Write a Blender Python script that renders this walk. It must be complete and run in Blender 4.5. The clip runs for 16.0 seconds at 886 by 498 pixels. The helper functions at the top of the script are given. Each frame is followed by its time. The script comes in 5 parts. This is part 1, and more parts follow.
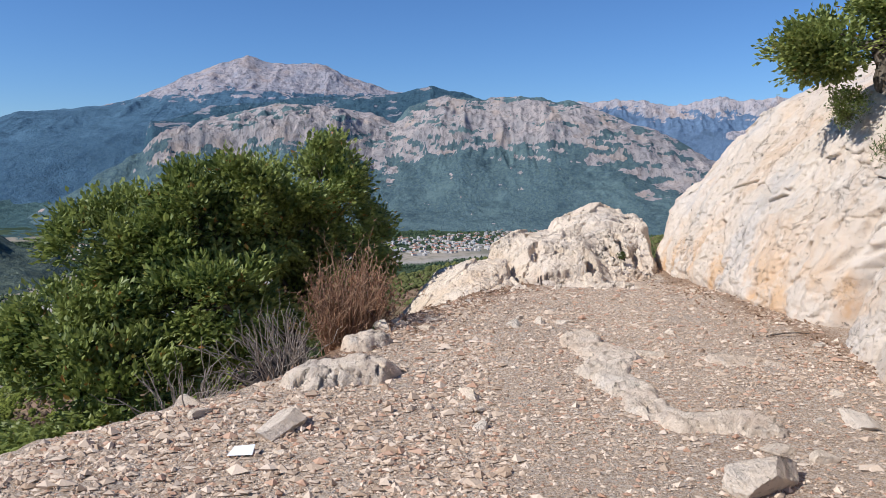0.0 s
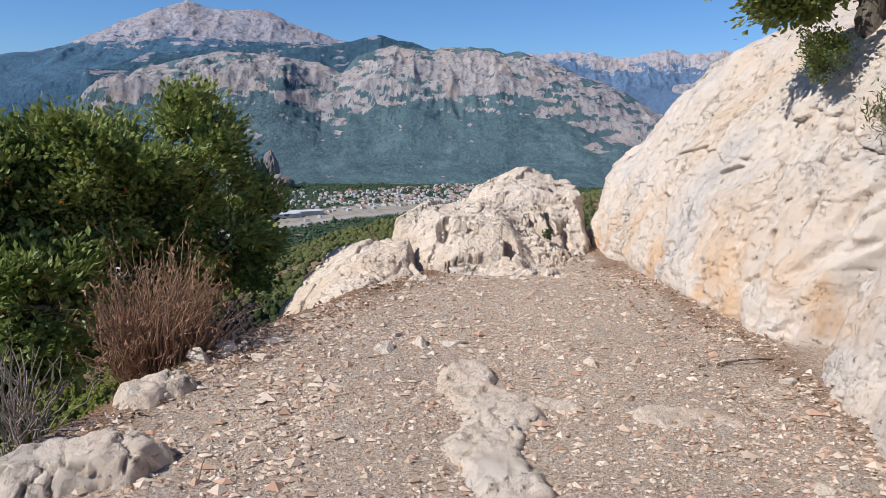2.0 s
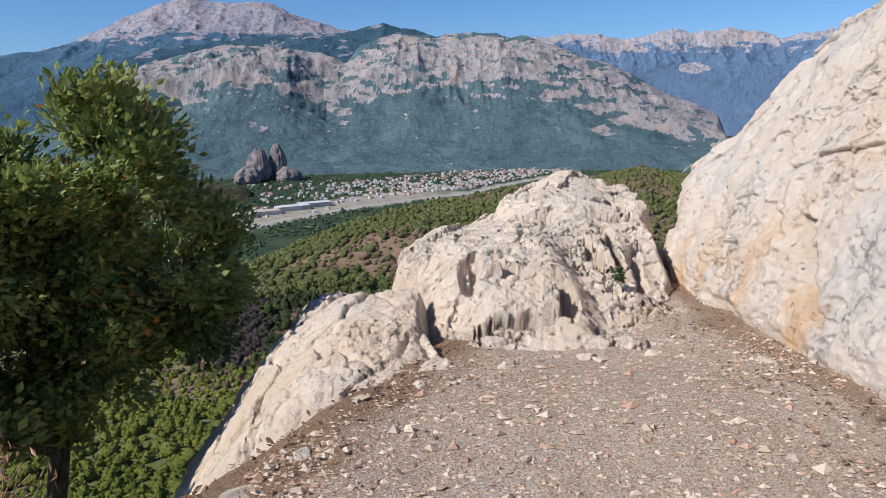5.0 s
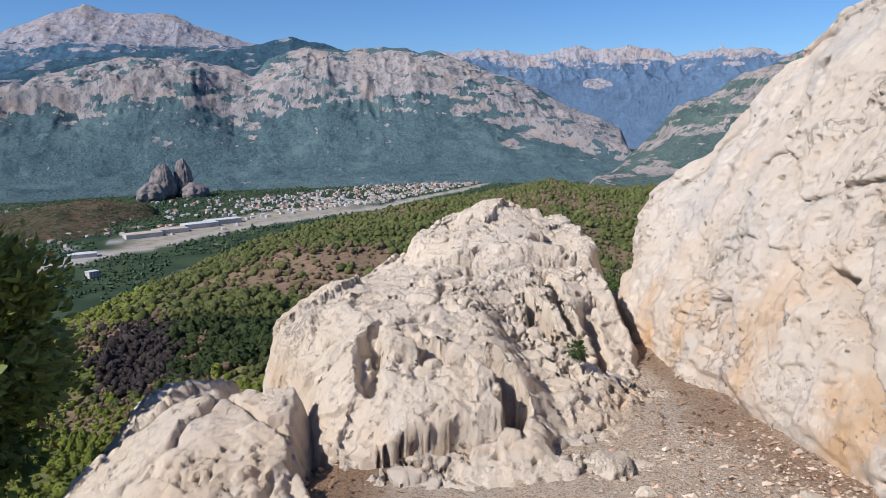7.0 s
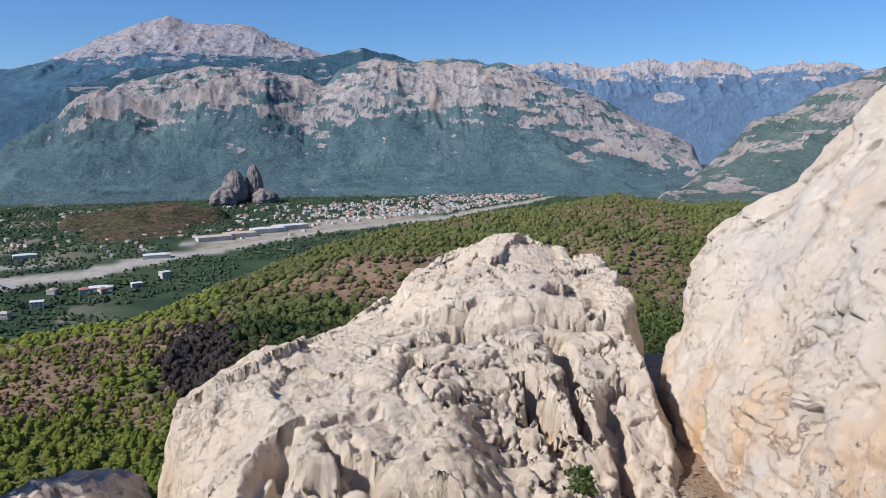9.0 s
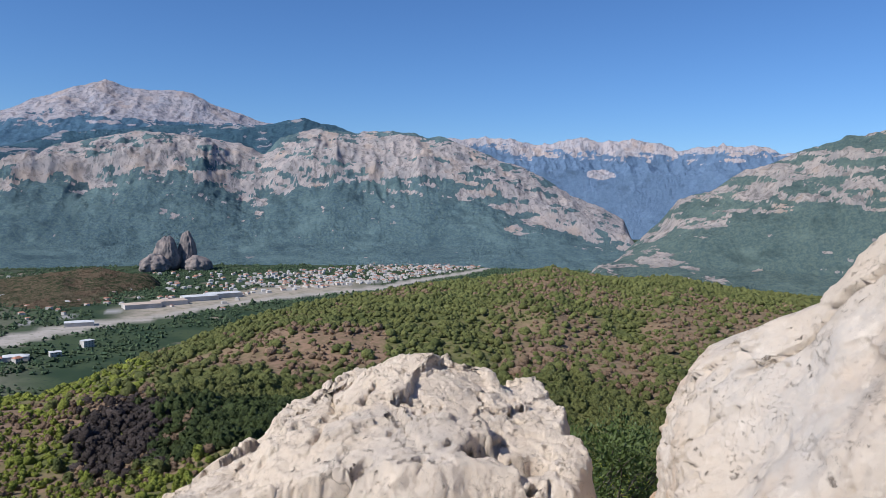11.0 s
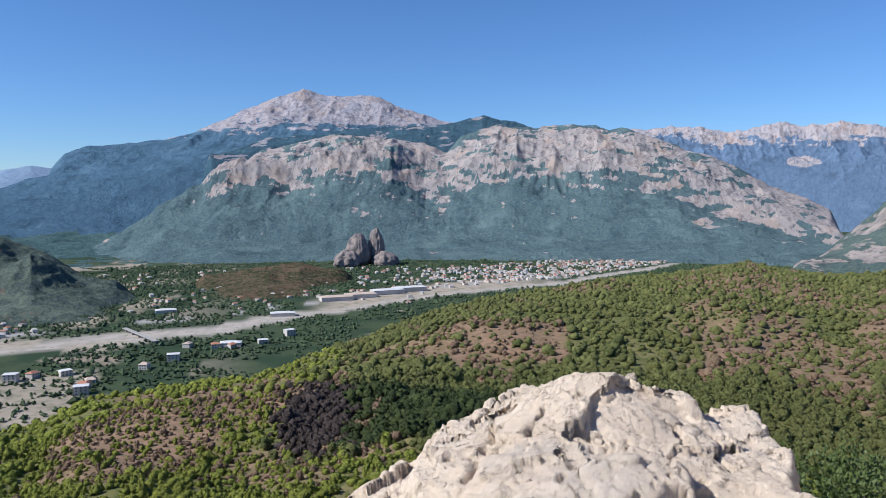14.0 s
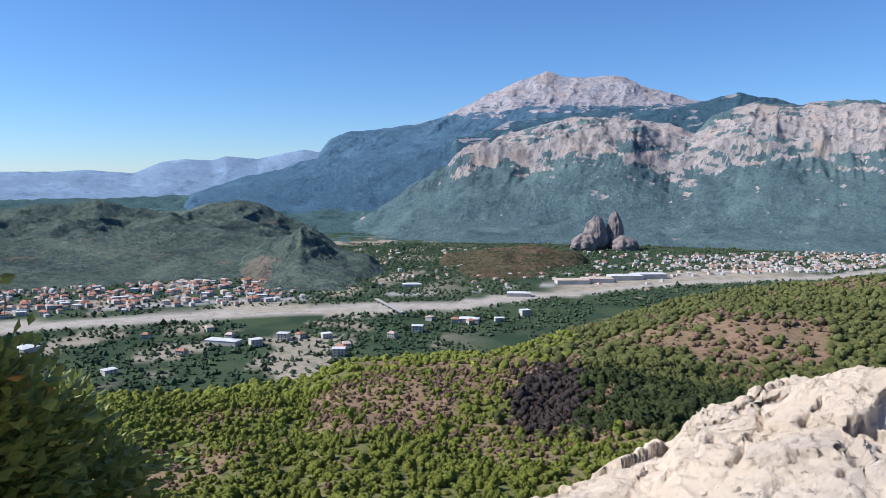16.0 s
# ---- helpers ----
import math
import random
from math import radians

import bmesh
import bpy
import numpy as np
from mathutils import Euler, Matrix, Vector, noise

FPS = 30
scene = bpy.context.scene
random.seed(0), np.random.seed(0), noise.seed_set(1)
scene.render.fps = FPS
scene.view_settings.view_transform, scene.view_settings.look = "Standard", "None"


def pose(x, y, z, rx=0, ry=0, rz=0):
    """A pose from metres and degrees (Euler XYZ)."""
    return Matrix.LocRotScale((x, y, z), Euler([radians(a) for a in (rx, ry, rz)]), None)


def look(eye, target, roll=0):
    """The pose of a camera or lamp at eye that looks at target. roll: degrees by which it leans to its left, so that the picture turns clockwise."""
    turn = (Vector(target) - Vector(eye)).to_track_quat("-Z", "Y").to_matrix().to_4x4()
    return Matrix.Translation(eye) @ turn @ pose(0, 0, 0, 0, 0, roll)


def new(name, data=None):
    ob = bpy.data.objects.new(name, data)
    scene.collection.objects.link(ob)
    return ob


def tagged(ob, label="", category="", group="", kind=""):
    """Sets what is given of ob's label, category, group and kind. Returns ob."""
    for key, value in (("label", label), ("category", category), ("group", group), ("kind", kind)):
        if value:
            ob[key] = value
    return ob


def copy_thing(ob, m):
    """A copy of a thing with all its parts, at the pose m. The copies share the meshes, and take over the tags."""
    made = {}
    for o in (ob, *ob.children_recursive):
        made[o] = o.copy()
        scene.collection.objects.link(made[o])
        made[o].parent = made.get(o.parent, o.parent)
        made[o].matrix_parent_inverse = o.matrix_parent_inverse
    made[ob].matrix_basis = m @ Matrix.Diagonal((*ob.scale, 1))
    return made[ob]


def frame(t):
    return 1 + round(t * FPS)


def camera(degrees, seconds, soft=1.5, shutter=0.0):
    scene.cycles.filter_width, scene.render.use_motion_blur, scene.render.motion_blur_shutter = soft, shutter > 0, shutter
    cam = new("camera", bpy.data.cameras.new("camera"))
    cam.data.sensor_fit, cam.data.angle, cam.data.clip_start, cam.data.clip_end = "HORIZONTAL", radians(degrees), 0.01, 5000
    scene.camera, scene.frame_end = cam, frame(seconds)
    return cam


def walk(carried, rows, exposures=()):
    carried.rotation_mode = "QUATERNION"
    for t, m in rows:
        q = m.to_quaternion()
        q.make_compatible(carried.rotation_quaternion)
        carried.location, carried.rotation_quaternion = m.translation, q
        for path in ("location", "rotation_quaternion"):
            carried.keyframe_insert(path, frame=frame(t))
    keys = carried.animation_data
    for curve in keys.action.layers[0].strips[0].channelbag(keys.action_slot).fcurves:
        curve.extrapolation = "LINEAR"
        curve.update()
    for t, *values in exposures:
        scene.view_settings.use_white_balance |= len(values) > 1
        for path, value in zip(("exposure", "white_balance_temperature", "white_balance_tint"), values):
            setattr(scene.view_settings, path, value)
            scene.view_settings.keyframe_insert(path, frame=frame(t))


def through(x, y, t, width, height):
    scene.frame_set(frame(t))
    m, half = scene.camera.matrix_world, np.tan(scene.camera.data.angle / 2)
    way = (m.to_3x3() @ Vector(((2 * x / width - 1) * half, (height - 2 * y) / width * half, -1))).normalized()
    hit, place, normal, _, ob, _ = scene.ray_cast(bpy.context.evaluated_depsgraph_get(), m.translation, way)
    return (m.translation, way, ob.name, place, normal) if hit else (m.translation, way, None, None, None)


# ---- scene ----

cam = camera(62.8, 16.0, 0.8)


def aim(t, eye, az, el, roll=0):
    a, e = radians(az), radians(el)
    d = Vector((math.sin(a) * math.cos(e), math.cos(a) * math.cos(e), math.sin(e)))
    return (t, look(eye, Vector(eye) + d, roll))


PATH = [
    (0.0, 0.000, 0.000, 1.600, -2.39, -6.63, 0.31),
    (0.5, 0.236, 0.485, 1.510, 1.20, -8.54, -0.02),
    (1.0, 0.416, 0.944, 1.598, 2.26, -9.70, 0.19),
    (1.5, 0.545, 1.548, 1.716, 2.86, -10.08, 0.77),
    (2.0, 0.698, 2.013, 1.703, 1.63, -10.32, 0.64),
    (2.5, 0.828, 2.478, 1.749, 1.45, -10.59, 0.01),
    (3.0, 0.800, 3.073, 1.801, 2.14, -11.24, -0.96),
    (3.5, 0.759, 3.540, 1.748, 0.94, -11.71, -1.10),
    (3.7, 0.756, 3.761, 1.752, 0.17, -11.67, -1.11),
    (5.8, 0.602, 5.876, 1.752, 3.06, -10.88, -1.40),
    (6.0, 0.611, 6.103, 1.771, 4.52, -10.72, -1.50),
    (6.5, 0.760, 6.648, 1.724, 7.53, -10.26, -1.59),
    (7.0, 0.856, 7.061, 1.732, 7.76, -10.36, -1.14),
    (7.5, 1.020, 7.535, 1.759, 4.83, -10.24, -1.24),
    (8.0, 1.247, 7.835, 1.749, 0.86, -10.29, -1.19),
    (8.5, 1.457, 8.143, 1.731, 0.34, -10.37, -0.91),
    (9.0, 1.598, 8.552, 1.732, 2.73, -9.44, -0.20),
    (9.5, 1.815, 8.968, 1.728, 3.96, -7.24, 0.24),
    (10.0, 1.916, 9.319, 1.829, 5.04, -4.73, 1.15),
    (10.2, 1.928, 9.470, 1.829, 5.73, -3.85, 1.03),
    (12.3, 2.071, 10.779, 1.769, 8.68, -3.92, 1.69),
    (12.5, 2.092, 10.819, 1.764, 6.92, -3.99, 1.51),
    (13.0, 2.114, 10.859, 1.772, 2.04, -4.12, 0.78),
    (13.5, 2.078, 10.851, 1.767, -2.54, -4.22, 0.30),
    (14.0, 2.058, 10.811, 1.772, -6.57, -4.36, -0.15),
    (14.5, 2.047, 10.794, 1.769, -10.46, -4.36, -0.15),
    (15.0, 2.034, 10.798, 1.763, -14.78, -4.67, 0.08),
    (15.5, 1.999, 10.783, 1.745, -19.66, -5.28, 0.06),
    (16.0, 1.960, 10.668, 1.738, -25.19, -5.73, 0.18),
]
walk(cam, [aim(t, (x, y, z), a, e, r) for t, x, y, z, a, e, r in PATH], [(0, 0.13, 5690, 12), (6.3, 0.09, 5690, 12), (7.6, 0.13, 5690, 12), (9, 0.15, 5690, 12), (10, 0.11, 5690, 12), (13, 0.22, 5690, 12), (15, 0.38, 5690, 12), (16, 0.42, 5690, 12)])

# ---------------------------------------------------------------- world and sun
SUN_EL, SUN_AZ = 42, -115
world = bpy.data.worlds.new("world")
scene.world = world
world.use_nodes = True
wt = world.node_tree
sky = wt.nodes.new("ShaderNodeTexSky")
sky.sky_type, sky.sun_disc = "NISHITA", False
sky.sun_elevation, sky.sun_rotation = radians(SUN_EL), radians(SUN_AZ)
sky.air_density, sky.dust_density, sky.ozone_density, sky.altitude = 1.0, 0.0, 6.0, 500
tint = wt.nodes.new("ShaderNodeMix")
tint.data_type, tint.blend_type = "RGBA", "MULTIPLY"
tint.inputs[0].default_value, tint.inputs[7].default_value = 1.0, (0.88, 1.01, 1.14, 1)
wt.links.new(sky.outputs[0], tint.inputs[6])
wt.links.new(tint.outputs[2], wt.nodes["Background"].inputs[0])
wt.nodes["Background"].inputs[1].default_value = 0.08
sun = new("sun", bpy.data.lights.new("sun", "SUN"))
sun.data.energy, sun.data.angle, sun.data.color = 5.0, radians(0.5), (1, 0.905, 0.75)
sa, se = radians(SUN_AZ), radians(SUN_EL)
TO_SUN = Vector((math.sin(sa) * math.cos(se), math.cos(sa) * math.cos(se), math.sin(se)))
sun.matrix_world = look((0, 0, 50), Vector((0, 0, 50)) - TO_SUN)

# ---------------------------------------------------------------- noise in numpy


def hash3(i, j, k):
    h = (i.astype(np.int64) * 374761393 + j.astype(np.int64) * 668265263 + k.astype(np.int64) * 2147483647) & 0xFFFFFFFF
    h = ((h ^ (h >> 13)) * 1274126177) & 0xFFFFFFFF
    h = ((h ^ (h >> 16)) * 2246822519) & 0xFFFFFFFF
    return ((h ^ (h >> 15)) & 0xFFFFFF) / float(0xFFFFFF)


def vnoise(x, y, z=0.0):
    """Value noise, 0 to 1."""
    x, y, z = np.broadcast_arrays(np.asarray(x, float), np.asarray(y, float), np.asarray(z, float))
    xi, yi, zi = np.floor(x), np.floor(y), np.floor(z)
    fx, fy, fz = x - xi, y - yi, z - zi
    fx, fy, fz = [f * f * f * (f * (f * 6 - 15) + 10) for f in (fx, fy, fz)]
    total = 0
    for a in (0, 1):
        for b in (0, 1):
            for c in (0, 1):
                w = (fx if a else 1 - fx) * (fy if b else 1 - fy) * (fz if c else 1 - fz)
                total = total + w * hash3(xi + a, yi + b, zi + c)
    return total


def fbm(x, y, z=0.0, octaves=5, gain=0.5):
    """Sum of value noises, about -1 to 1."""
    total, amp, norm = 0, 1.0, 0
    for o in range(octaves):
        k = 2.03 ** o
        total = total + amp * (2 * vnoise(np.asarray(x) * k + 17.3 * o, np.asarray(y) * k + 5.1 * o, np.asarray(z) * k + 9.7 * o) - 1)
        norm += amp
        amp *= gain
    return total / norm


def ridged(x, y, z=0.0, octaves=5, gain=0.5):
    """Sharp crests, 0 to 1."""
    total, amp, norm = 0, 1.0, 0
    for o in range(octaves):
        k = 2.07 ** o
        n = 1 - np.abs(2 * vnoise(np.asarray(x) * k + 31.7 * o, np.asarray(y) * k + 3.3 * o, np.asarray(z) * k + 1.9 * o) - 1)
        total = total + amp * n * n
        norm += amp
        amp *= gain
    return total / norm


def cells(x, y, z=0.0):
    """Distance to the nearest and second nearest random point."""
    x, y, z = np.broadcast_arrays(np.asarray(x, float), np.asarray(y, float), np.asarray(z, float))
    xi, yi, zi = np.floor(x), np.floor(y), np.floor(z)
    d1, d2 = np.full(x.shape, 9.0), np.full(x.shape, 9.0)
    for a in (-1, 0, 1):
        for b in (-1, 0, 1):
            for c in (-1, 0, 1):
                i, j, k = xi + a, yi + b, zi + c
                d = np.sqrt((i + hash3(i, j, k) - x) ** 2 + (j + hash3(i + 71, j, k) - y) ** 2 + (k + hash3(i, j + 37, k) - z) ** 2)
                d2 = np.minimum(d2, np.maximum(d, d1))
                d1 = np.minimum(d1, d)
    return d1, d2


def facets(x, y, z=0.0):
    """Broken planes: in each random cell a plane of its own tilt, about -0.5 to 0.5."""
    x, y, z = np.broadcast_arrays(np.asarray(x, float), np.asarray(y, float), np.asarray(z, float))
    xi, yi, zi = np.floor(x), np.floor(y), np.floor(z)
    best, out = np.full(x.shape, 9.0), np.zeros(x.shape)
    for a in (-1, 0, 1):
        for b in (-1, 0, 1):
            i, j = xi + a, yi + b
            dx, dy = x - i - hash3(i, j, zi), y - j - hash3(i + 71, j, zi)
            d = dx * dx + dy * dy
            value = (hash3(i, j + 5, zi) - 0.5) * 0.5 + dx * (hash3(i + 9, j, zi) - 0.5) * 1.6 + dy * (hash3(i, j + 9, zi) - 0.5) * 1.6
            out = np.where(d < best, value, out)
            best = np.minimum(best, d)
    return out


def smooth(a, b, x):
    t = np.clip((np.asarray(x, float) - a) / (b - a), 0, 1)
    return t * t * (3 - 2 * t)


# ---------------------------------------------------------------- mesh helpers


def make_mesh(name, verts, faces, mats, flat_shaded=False):
    me = bpy.data.meshes.new(name)
    verts, faces = np.asarray(verts, np.float32), np.asarray(faces, np.int32)
    k = faces.shape[1]
    me.vertices.add(len(verts))
    me.vertices.foreach_set("co", verts.ravel())
    me.loops.add(faces.size)
    me.loops.foreach_set("vertex_index", faces.ravel())
    me.polygons.add(len(faces))
    me.polygons.foreach_set("loop_start", np.arange(len(faces), dtype=np.int32) * k)
    me.update(calc_edges=True)
    me.validate()
    if flat_shaded:
        me.shade_flat()
    else:
        me.shade_smooth()
    for m in mats if isinstance(mats, (list, tuple)) else [mats]:
        me.materials.append(m)
    return me


def grid_faces(n, k):
    idx = np.arange(n * k).reshape(n, k)
    return np.stack([idx[:-1, :-1], idx[:-1, 1:], idx[1:, 1:], idx[1:, :-1]], -1).reshape(-1, 4)


def grid_mesh(name, X, Y, Z, mat, masks=None, flip=False):
    f = grid_faces(*X.shape)
    me = make_mesh(name, np.stack([X, Y, Z], -1).reshape(-1, 3), f[:, ::-1] if flip else f, mat)
    for key, values in (masks or {}).items():
        me.attributes.new(key, "FLOAT", "POINT").data.foreach_set("value", np.asarray(values, np.float32).ravel())
    return me


def child(name, mesh, parent, label=""):
    ob = new(name, mesh)
    ob.parent = parent
    return tagged(ob, label)


def part(name, bm, material, parent, label=""):
    me = bpy.data.meshes.new(name)
    bm.to_mesh(me)
    bm.free()
    me.materials.append(material)
    return child(name, me, parent, label)


def tube(path, radii, sides=6):
    """Vertices and quads of a bent tapering stem along a path."""
    path = np.asarray(path, float)
    ang = np.linspace(0, 2 * math.pi, sides, endpoint=False)
    rings = []
    for i, p in enumerate(path):
        t = path[min(i + 1, len(path) - 1)] - path[max(i - 1, 0)]
        t = t / (np.linalg.norm(t) + 1e-9)
        u = np.cross(t, [0.3, 0.9, 0.31])
        u /= np.linalg.norm(u) + 1e-9
        v = np.cross(t, u)
        rings.append(p + radii[i] * (np.cos(ang)[:, None] * u + np.sin(ang)[:, None] * v))
    n = len(path)
    faces = [(i * sides + j, i * sides + (j + 1) % sides, (i + 1) * sides + (j + 1) % sides, (i + 1) * sides + j)
             for i in range(n - 1) for j in range(sides)]
    return np.concatenate(rings), np.array(faces)


def join(pieces):
    """One vertex list and one face list out of many."""
    vs, fs, k = [], [], 0
    for v, f in pieces:
        vs.append(v)
        fs.append(np.asarray(f) + k)
        k += len(v)
    return np.concatenate(vs), np.concatenate(fs)


def ico(level):
    bm = bmesh.new()
    bmesh.ops.create_icosphere(bm, subdivisions=level, radius=1)
    v = np.array([x.co[:] for x in bm.verts])
    f = np.array([[x.index for x in p.verts] for p in bm.faces])
    bm.free()
    return v, f


def scatter(templates, places, sizes, turns, pick):
    """Many small copies joined into one vertex and face list."""
    vs, fs, k = [], [], 0
    for n, (tv, tf) in enumerate(templates):
        sel = np.where(pick == n)[0]
        if not len(sel):
            continue
        c, s = np.cos(turns[sel])[:, None], np.sin(turns[sel])[:, None]
        x = tv[None, :, 0] * c - tv[None, :, 1] * s
        y = tv[None, :, 0] * s + tv[None, :, 1] * c
        z = np.repeat(tv[None, :, 2], len(sel), 0)
        v = np.stack([x, y, z], -1) * sizes[sel][:, None, :] + places[sel][:, None, :]
        f = tf[None] + (np.arange(len(sel)) * len(tv))[:, None, None] + k
        vs.append(v.reshape(-1, 3))
        fs.append(f.reshape(-1, tf.shape[1]))
        k += len(sel) * len(tv)
    return np.concatenate(vs), np.concatenate(fs)


# ---------------------------------------------------------------- materials


class Nodes:
    """Short hand for building a node material."""

    def __init__(self, name, rough=0.9, spec=0.2):
        self.mat = bpy.data.materials.new(name)
        self.mat.use_nodes = True
        self.t = self.mat.node_tree
        self.p = self.t.nodes["Principled BSDF"]
        self.p.inputs["Roughness"].default_value = rough
        self.p.inputs["Specular IOR Level"].default_value = spec
        self.co = self.t.nodes.new("ShaderNodeNewGeometry")

    def put(self, socket, value):
        if isinstance(value, (int, float)):
            socket.default_value = value
        elif isinstance(value, tuple):
            socket.default_value = (*value, 1) if len(value) == 3 and socket.type == "RGBA" else value
        else:
            self.t.links.new(value, socket)

    def noise(self, scale, detail=4, rough=0.55, stretch=(1, 1, 1), distort=0.0):
        m = self.t.nodes.new("ShaderNodeMapping")
        m.inputs["Scale"].default_value = stretch
        self.t.links.new(self.co.outputs["Position"], m.inputs[0])
        n = self.t.nodes.new("ShaderNodeTexNoise")
        n.inputs["Scale"].default_value, n.inputs["Detail"].default_value = scale, detail
        n.inputs["Roughness"].default_value, n.inputs["Distortion"].default_value = rough, distort
        self.t.links.new(m.outputs[0], n.inputs["Vector"])
        return n.outputs["Fac"]

    def voronoi(self, scale, feature="F1", out="Distance"):
        n = self.t.nodes.new("ShaderNodeTexVoronoi")
        n.feature = feature
        n.inputs["Scale"].default_value = scale
        self.t.links.new(self.co.outputs["Position"], n.inputs["Vector"])
        return n.outputs[out]

    def torn_voronoi(self, scale, tear, out="Distance"):
        """Cells whose edges are frayed by a finer noise."""
        n = self.t.nodes.new("ShaderNodeTexNoise")
        n.inputs["Scale"].default_value, n.inputs["Detail"].default_value, n.inputs["Roughness"].default_value = scale * 0.9, 5, 0.7
        self.t.links.new(self.co.outputs["Position"], n.inputs["Vector"])
        add = self.t.nodes.new("ShaderNodeVectorMath")
        add.operation = "MULTIPLY_ADD"
        self.t.links.new(n.outputs["Color"], add.inputs[0])
        add.inputs[1].default_value = (tear * 2, tear * 2, tear * 2)
        self.t.links.new(self.co.outputs["Position"], add.inputs[2])
        v = self.t.nodes.new("ShaderNodeTexVoronoi")
        v.inputs["Scale"].default_value = scale
        self.t.links.new(add.outputs[0], v.inputs["Vector"])
        return v.outputs[out]

    def attr(self, name):
        n = self.t.nodes.new("ShaderNodeAttribute")
        n.attribute_name = name
        return n.outputs["Fac"]

    def ramp(self, fac, lo, hi):
        n = self.t.nodes.new("ShaderNodeMapRange")
        n.interpolation_type = "SMOOTHSTEP"
        self.put(n.inputs["Value"], fac)
        n.inputs["From Min"].default_value, n.inputs["From Max"].default_value = lo, hi
        return n.outputs["Result"]

    def math(self, op, a, b=0.5):
        n = self.t.nodes.new("ShaderNodeMath")
        n.operation = op
        self.put(n.inputs[0], a)
        self.put(n.inputs[1], b)
        return n.outputs[0]

    def mix(self, fac, a, b):
        n = self.t.nodes.new("ShaderNodeMix")
        n.data_type = "RGBA"
        self.put(n.inputs[0], fac)
        self.put(n.inputs[6], a)
        self.put(n.inputs[7], b)
        return n.outputs[2]

    def colour(self, value):
        self.put(self.p.inputs["Base Color"], value)
        return self

    def bump(self, height, distance, strength=1.0):
        n = self.t.nodes.new("ShaderNodeBump")
        n.inputs["Strength"].default_value, n.inputs["Distance"].default_value = strength, distance
        self.put(n.inputs["Height"], height)
        old = self.p.inputs["Normal"]
        if old.is_linked:
            self.t.links.new(old.links[0].from_socket, n.inputs["Normal"])
        self.t.links.new(n.outputs[0], old)
        return self

    def island(self):
        return self.co.outputs["Random Per Island"]


def limestone(name, pale, cream, grey, stain, fine=1.0):
    m = Nodes(name, 0.92, 0.15)
    c = m.mix(m.ramp(m.noise(1.3, 5), 0.35, 0.65), pale, cream)
    c = m.mix(m.math("MULTIPLY", m.ramp(m.noise(1.1, 6, 0.65, (1, 1, 0.35), 0.4), 0.50, 0.66), 0.6), c, grey)
    c = m.mix(m.math("MULTIPLY", m.ramp(m.noise(0.9, 5, 0.65, (1, 1, 0.7)), 0.45, 0.62), m.attr("stain")), c, stain)
    c = m.mix(m.math("MULTIPLY", m.ramp(m.noise(4.5, 7, 0.75, (1, 0.6, 0.7), 0.8), 0.56, 0.68), 0.28), c, (0.50, 0.39, 0.29))
    c = m.mix(m.math("MULTIPLY", m.ramp(m.noise(6, 6, 0.7, (1, 1, 0.8)), 0.54, 0.68), 0.6), c, (0.78, 0.69, 0.58))
    c = m.mix(m.math("MULTIPLY", m.ramp(m.noise(26, 6, 0.8, (1, 0.7, 0.6), 0.6), 0.55, 0.66), 0.26), c, (0.40, 0.34, 0.28))
    # thin cracks, and pits with ragged rims
    line = m.noise(3.2, 8, 0.62, (1, 0.6, 0.7), 0.9)
    line = m.math("MULTIPLY", m.ramp(line, 0.478, 0.492), m.math("SUBTRACT", 1.0, m.ramp(line, 0.494, 0.508)))
    line = m.math("MULTIPLY", line, m.ramp(m.noise(1.1, 3), 0.53, 0.62))
    pit = m.math("SUBTRACT", 1.0, m.ramp(m.torn_voronoi(10, 0.10), 0.10, 0.24))
    pit = m.math("MULTIPLY", pit, m.ramp(m.noise(2.4, 5, 0.7), 0.52, 0.60))
    small = m.math("SUBTRACT", 1.0, m.ramp(m.torn_voronoi(34, 0.05), 0.12, 0.30))
    small = m.math("MULTIPLY", small, m.ramp(m.noise(4.0, 5, 0.7), 0.47, 0.58))
    worn = m.math("MAXIMUM", m.math("MULTIPLY", line, 0.5), m.math("MAXIMUM", pit, m.math("MULTIPLY", small, 0.45)))
    c = m.mix(m.math("MULTIPLY", worn, 0.7), c, (0.17, 0.135, 0.105))
    m.colour(c)
    m.bump(m.math("SUBTRACT", 1.0, worn), 0.05, 0.8)
    m.bump(m.noise(7, 10, 0.78, (1, 0.6, 0.7), 0.6), 0.075 * fine, 0.65)
    m.bump(m.torn_voronoi(16, 0.12, "Color"), 0.012 * fine, 0.6)
    m.bump(m.torn_voronoi(45, 0.05, "Color"), 0.005 * fine, 0.6)
    m.bump(m.noise(60, 6, 0.8, (1, 0.6, 0.6), 0.4), 0.013 * fine, 0.7)
    return m.mat


ROCK = limestone("limestone", (0.80, 0.675, 0.54), (0.77, 0.635, 0.49), (0.62, 0.545, 0.47), (0.64, 0.41, 0.22))
STONE = limestone("field_stone", (0.80, 0.68, 0.545), (0.74, 0.605, 0.46), (0.60, 0.53, 0.45), (0.56, 0.36, 0.22))


